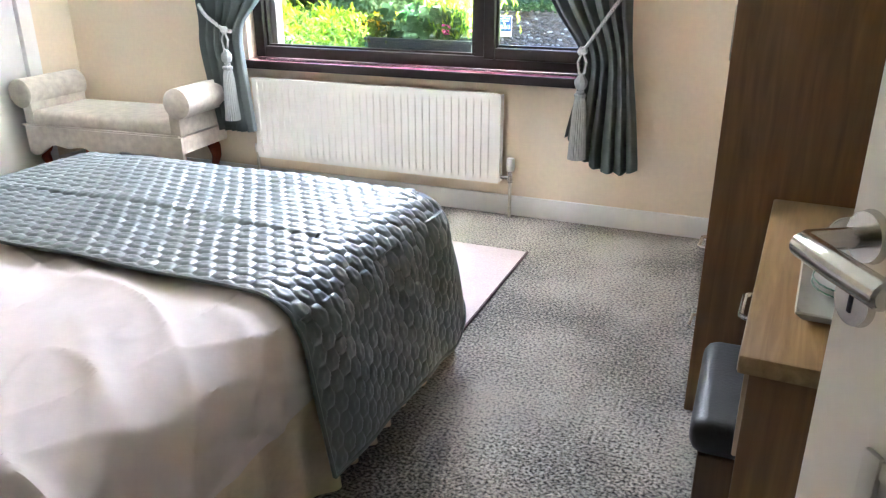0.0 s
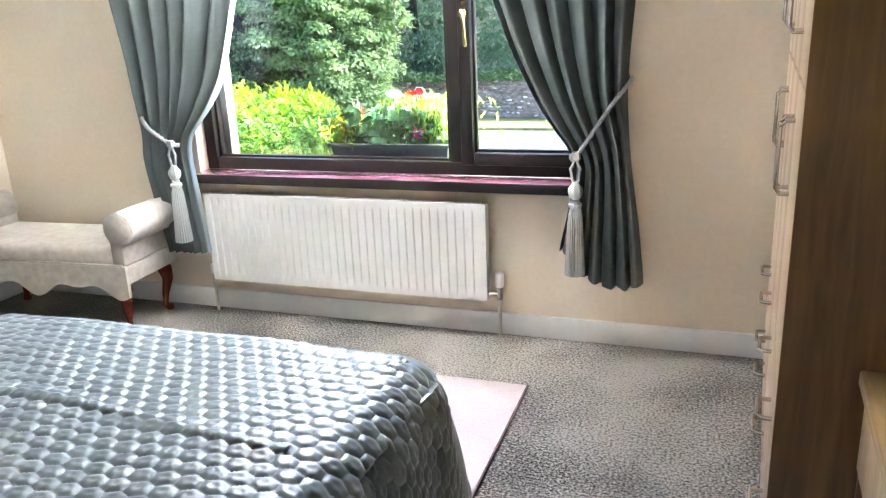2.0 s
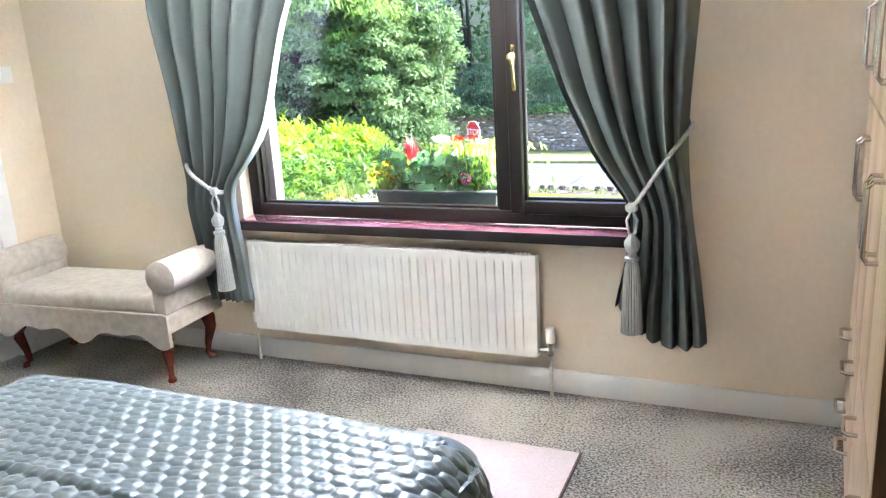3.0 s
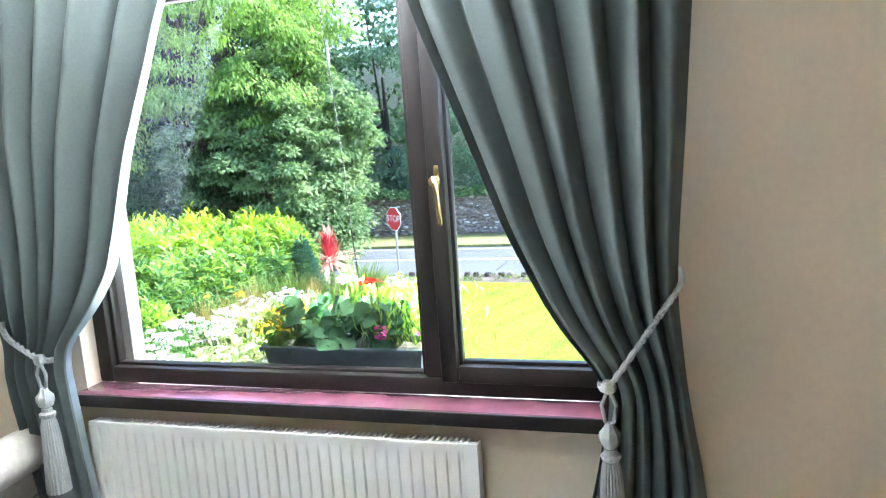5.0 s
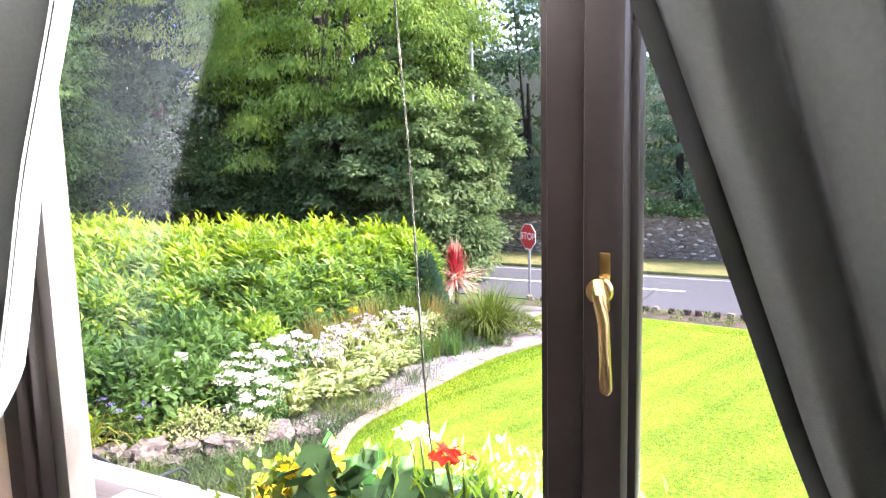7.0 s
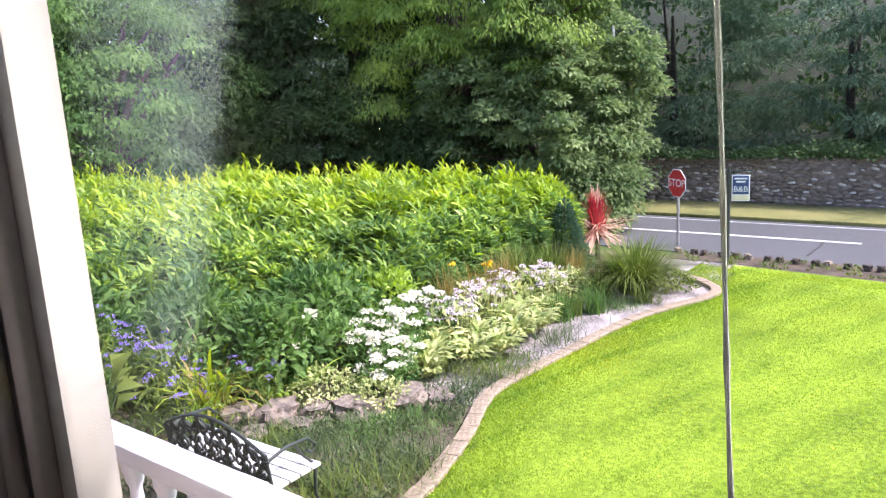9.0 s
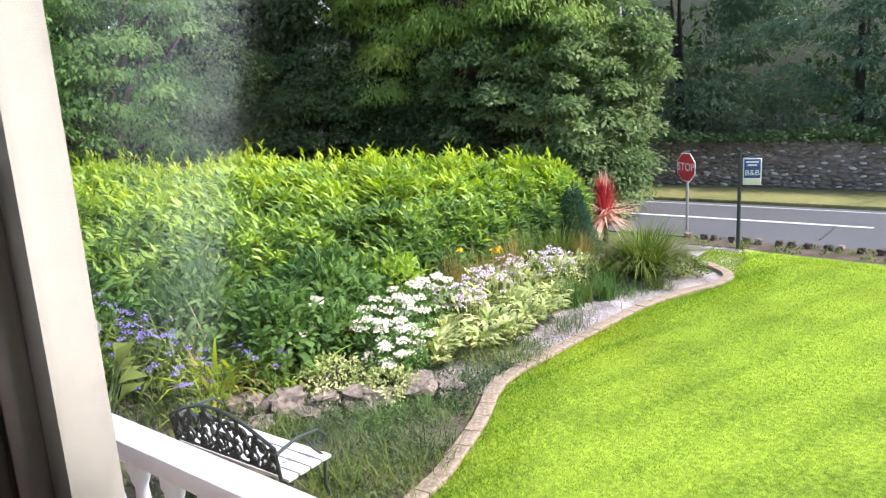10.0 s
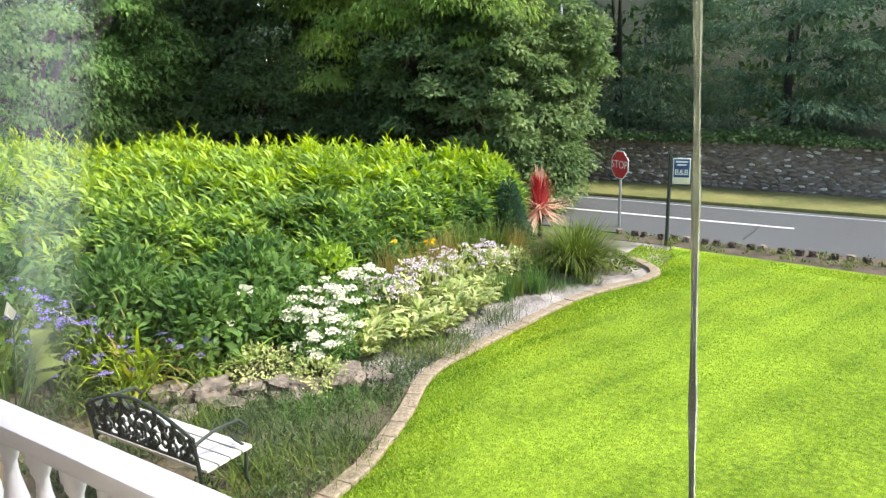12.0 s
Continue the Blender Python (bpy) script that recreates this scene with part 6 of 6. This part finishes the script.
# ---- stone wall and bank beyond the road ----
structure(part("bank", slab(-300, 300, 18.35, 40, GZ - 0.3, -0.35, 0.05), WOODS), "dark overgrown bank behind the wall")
wallth = thing("stone_wall", "old rough stone wall beyond the road", "wall", (0, 18.0, GZ - 0.02), kind="structure")
part("wall_core", slab(-60, 80, 0.03, 0.36, 0, 1.16, 0.02), STONE, wallth)
smeshes = []
for k in range(6):
    bm = bmesh.new()
    bmesh.ops.create_icosphere(bm, subdivisions=1, radius=1)
    for v in bm.verts:
        q = v.co * (1 + 0.25 * noise.noise(v.co * 2 + Vector((k * 5.0, 0, 0))))
        v.co = Vector((max(-0.8, min(0.8, q.x * 1.1)) * 0.115, max(-0.7, min(0.7, q.y)) * 0.045, max(-0.75, min(0.75, q.z)) * 0.052))
    me = bpy.data.meshes.new("stone")
    bm.to_mesh(me)
    bm.free()
    smeshes.append(me)
PALE = mat("lichen_stone", (0.52, 0.50, 0.46), 0.95, 0.3, 20, 3, 0.6)
STONE2 = mat("brown_stone", (0.17, 0.135, 0.11), 0.95, 0.4, 12, 2, 0.8)
for k, me in enumerate(smeshes):
    finish(me, (STONE, STONE2, STONE, STONE2, STONE, PALE)[k], False)
rw = random.Random(6)
rest = {0: [], 1: [], 5: []}
for r in range(13):
    x = -8.4 + rw.uniform(0, 0.2)
    while x < 2.4:
        w = rw.uniform(0.6, 1.7)
        k = 5 if rw.random() < 0.18 else rw.randrange(5)
        sc = rw.uniform(0.3, 0.95) if k == 5 else w
        loc = (x + 0.09 * w, 0.022, 0.05 + r * 0.087 + rw.uniform(-0.025, 0.025))
        turn = (rw.uniform(-0.1, 0.1), rw.uniform(-0.25, 0.25), rw.uniform(-0.1, 0.1))
        size = (sc, 1, sc if k == 5 else rw.uniform(0.7, 1.25))
        if -4.6 < x < -0.6:
            ob = new("stone", smeshes[k])
            ob.parent = wallth
            ob.scale, ob.location, ob.rotation_euler = size, loc, turn
        else:
            m4 = Matrix.Translation(loc) @ pose(0, 0, 0, *[math.degrees(a) for a in turn]) @ Matrix.Diagonal((*size, 1))
            rest[k if k == 5 else k % 2].append((smeshes[k], m4))
        x += 0.185 * w + 0.012
for k, mt in ((0, STONE), (1, STONE2), (5, PALE)):
    vs, fs = [], []
    for me, m4 in rest[k]:
        o = len(vs)
        vs += [tuple(m4 @ v.co) for v in me.vertices]
        fs += [[o + i for i in p.vertices] for p in me.polygons]
    tagged(soup("rubble_stones", np.array(vs), np.array(fs), mt, wallth), kind="stuff")
# ivy along the wall's top
rng = np.random.default_rng(31)
n = 9000
xx = -9 + 16 * rng.random(n)
b = np.stack([xx, 18.15 + 0.25 * rng.normal(size=n), -0.26 + 0.10 * np.abs(rng.normal(size=n)) * (1 + np.sin(xx * 1.3) * 0.6)], 1)
tagged(leaves("ivy", b, rng.normal(size=(n, 3)) + np.array((0, -0.6, 0)), np.array((0, -0.6, 0.8)) + rng.normal(size=(n, 3)) * 0.4, 0.10, 0.08, L_DARK), "dark ivy trailing over the stone wall", "ivy", kind="stuff")

# ---- window box ----
pl = thing("window_box", "grey plastic trough on the outer sill, planted with flowers", "planter", (-0.338, 0.275, 0.702))
bm = bmesh.new()
W, D, H = 0.310, 0.095, 0.150
box(bm, -W, W, -D, D, 0.0, H)
for v in bm.verts:
    if v.co.z < 0.01:
        v.co.x *= 0.93
        v.co.y *= 0.75
bmesh.ops.delete(bm, geom=[f for f in bm.faces if f.normal.z > 0.9 or all(v.co.z > H - 0.01 for v in f.verts)], context="FACES")
bmesh.ops.solidify(bm, geom=list(bm.faces), thickness=0.006)
part("trough", bm, PLAST, pl, smooth=False)
bm = frame_bars(bmesh.new(), -W - 0.012, W + 0.012, -D - 0.012, D + 0.012, H - 0.012, H + 0.006, 0.022, 0.003)
bm.transform(Matrix(((1, 0, 0, 0), (0, 0, 1, 0), (0, 1, 0, 0), (0, 0, 0, 1))))
part("rim", bm, PLAST, pl)
part("compost", slab(-W + 0.015, W - 0.015, -D + 0.012, D - 0.012, H - 0.05, H - 0.02), EARTH, pl, smooth=False)
rng = np.random.default_rng(55)
n = 120
b = np.stack([np.clip(-0.02 + 0.13 * rng.normal(size=n), -0.24, 0.22), -0.02 + 0.045 * rng.normal(size=n), 0.17 + 0.14 * rng.random(n)], 1)
GER = leafy("geranium_green", (0.018, 0.055, 0.018), (0.06, 0.13, 0.045), 0.15)
discs("geranium_leaves", b, np.array((0.0, -0.55, 1.0)) + rng.normal(size=(n, 3)) * 0.45, 0.026 + 0.018 * rng.random(n), GER, pl)
stems(pl, rng, b * np.array((0.7, 0.4, 0)) + np.array((0, 0, 0.11)), b, STEM, 0.002, "leaf_stalks")
n = 700
b = np.stack([0.22 + 0.10 * rng.normal(size=n), 0.05 * rng.normal(size=n), 0.15 + 0.20 * rng.random(n)], 1)
leaves("lobelia_leaves", b, fan(rng, n, 0.8), rng.normal(size=(n, 3)), 0.05, 0.008, L_HEDGE, pl)
n = 500
b = np.stack([-0.26 + 0.07 * rng.normal(size=n), 0.06 * rng.normal(size=n), 0.12 + 0.13 * rng.random(n)], 1)
leaves("pansy_leaves", b, fan(rng, n, 1.0), rng.normal(size=(n, 3)), 0.035, 0.02, L_TUFT, pl)
blossom(pl, rng, [(-0.26 + 0.06 * rng.normal(), -0.03 + 0.05 * rng.normal(), 0.20 + 0.09 * rng.random()) for _ in range(22)], P_YELL, 7, 0.026, 0.012, "yellow_flowers")
heads = [(0.13, -0.09, 0.395), (0.155, -0.075, 0.390), (0.115, -0.07, 0.388)]
stems(pl, rng, [(0.10, -0.05, 0.14)] * 3, heads, STEM, 0.003, "geranium_stalk")
blossom(pl, rng, heads, P_RED, 14, 0.022, 0.018, "red_flower")
heads = [(0.0, 0.0, 0.385), (0.02, 0.01, 0.38)]
stems(pl, rng, [(0.0, 0.0, 0.14)] * 2, heads, STEM, 0.003, "white_stalk")
blossom(pl, rng, heads, P_WHITE, 14, 0.024, 0.022, "white_flower")
blossom(pl, rng, [(0.15, -0.08, 0.20), (0.165, -0.09, 0.225), (0.31, -0.06, 0.20), (0.16, -0.07, 0.18)], P_PINK, 9, 0.024, 0.012, "pink_flowers")
blossom(pl, rng, [(0.24 + 0.07 * rng.normal(), 0.05 * rng.normal(), 0.28 + 0.10 * rng.random()) for _ in range(26)], leafy("pale_blue_petals", (0.45, 0.52, 0.72), (0.68, 0.74, 0.85), 0.3), 6, 0.010, 0.008, "blue_flowers")

# ---- tray with cups on the dressing table ----
tray = thing("tray", "white oblong china tray on the dressing table", "tray", (1.665, -2.13, 0.691), -4)


def tray_fn(u, v):
    x, y = (u - 0.5) * 0.30, (v - 0.5) * 0.40
    e = min(0.15 - abs(x), 0.20 - abs(y))
    return (x, y, 0.004 + 0.022 * (1 - min(1, e / 0.03)) ** 2)


part("dish", sheet(bmesh.new(), tray_fn, 24, 30, 0.004), CHINA, tray)
for i, (x, y, rx, nm) in enumerate(((1.580, -2.06, 58, "cup"), (1.595, -2.17, 66, "cup"))):
    sc = thing("saucer", "flower-patterned china saucer stacked on the tray", "saucer", (1.605, -2.16, 0.697 + i * 0.012), group="tea set")
    part("dish", lathe(bmesh.new(), [(0.035, 0.0), (0.045, 0.002), (0.072, 0.012), (0.074, 0.015), (0.04, 0.008), (0.002, 0.006)], (0, 0, 0), 28), CHINA, sc)
    part("rim_band", tube(bmesh.new(), [(0.073 * math.cos(q * 0.2618), 0.073 * math.sin(q * 0.2618), 0.0155) for q in range(25)], 0.0016, 6), GREENP, sc, "dark green printed rim")
    cp = thing(nm, "white china cup with red flower print lying on saucers", "cup", (x, y, 0.758), group="tea set")
    cp.matrix_world = pose(x, y, 0.762, rx, 0, 20 + 10 * i)
    part("bowl", lathe(bmesh.new(), [(0.022, -0.035), (0.026, -0.032), (0.036, -0.015), (0.042, 0.015), (0.044, 0.035), (0.042, 0.035), (0.038, 0.0), (0.024, -0.026), (0.002, -0.028)], (0, 0, 0), 28), CHINA, cp)
    bm = tube(bmesh.new(), [(0.040, 0, 0.022), (0.062, 0, 0.020), (0.066, 0, 0.0), (0.050, 0, -0.016), (0.036, 0, -0.014)], 0.004, 8)
    part("cup_handle", bm, CHINA, cp)
    bm = bmesh.new()
    for j in range(5):
        a = -1.2 + j * 0.55
        box(bm, 0.0428 * math.cos(a) - 0.004, 0.0428 * math.cos(a) + 0.004, 0.0428 * math.sin(a) - 0.009, 0.0428 * math.sin(a) + 0.009, 0.002, 0.024, 0.002, 1)
    part("flower_print", bm, RED, cp, "red flower print")
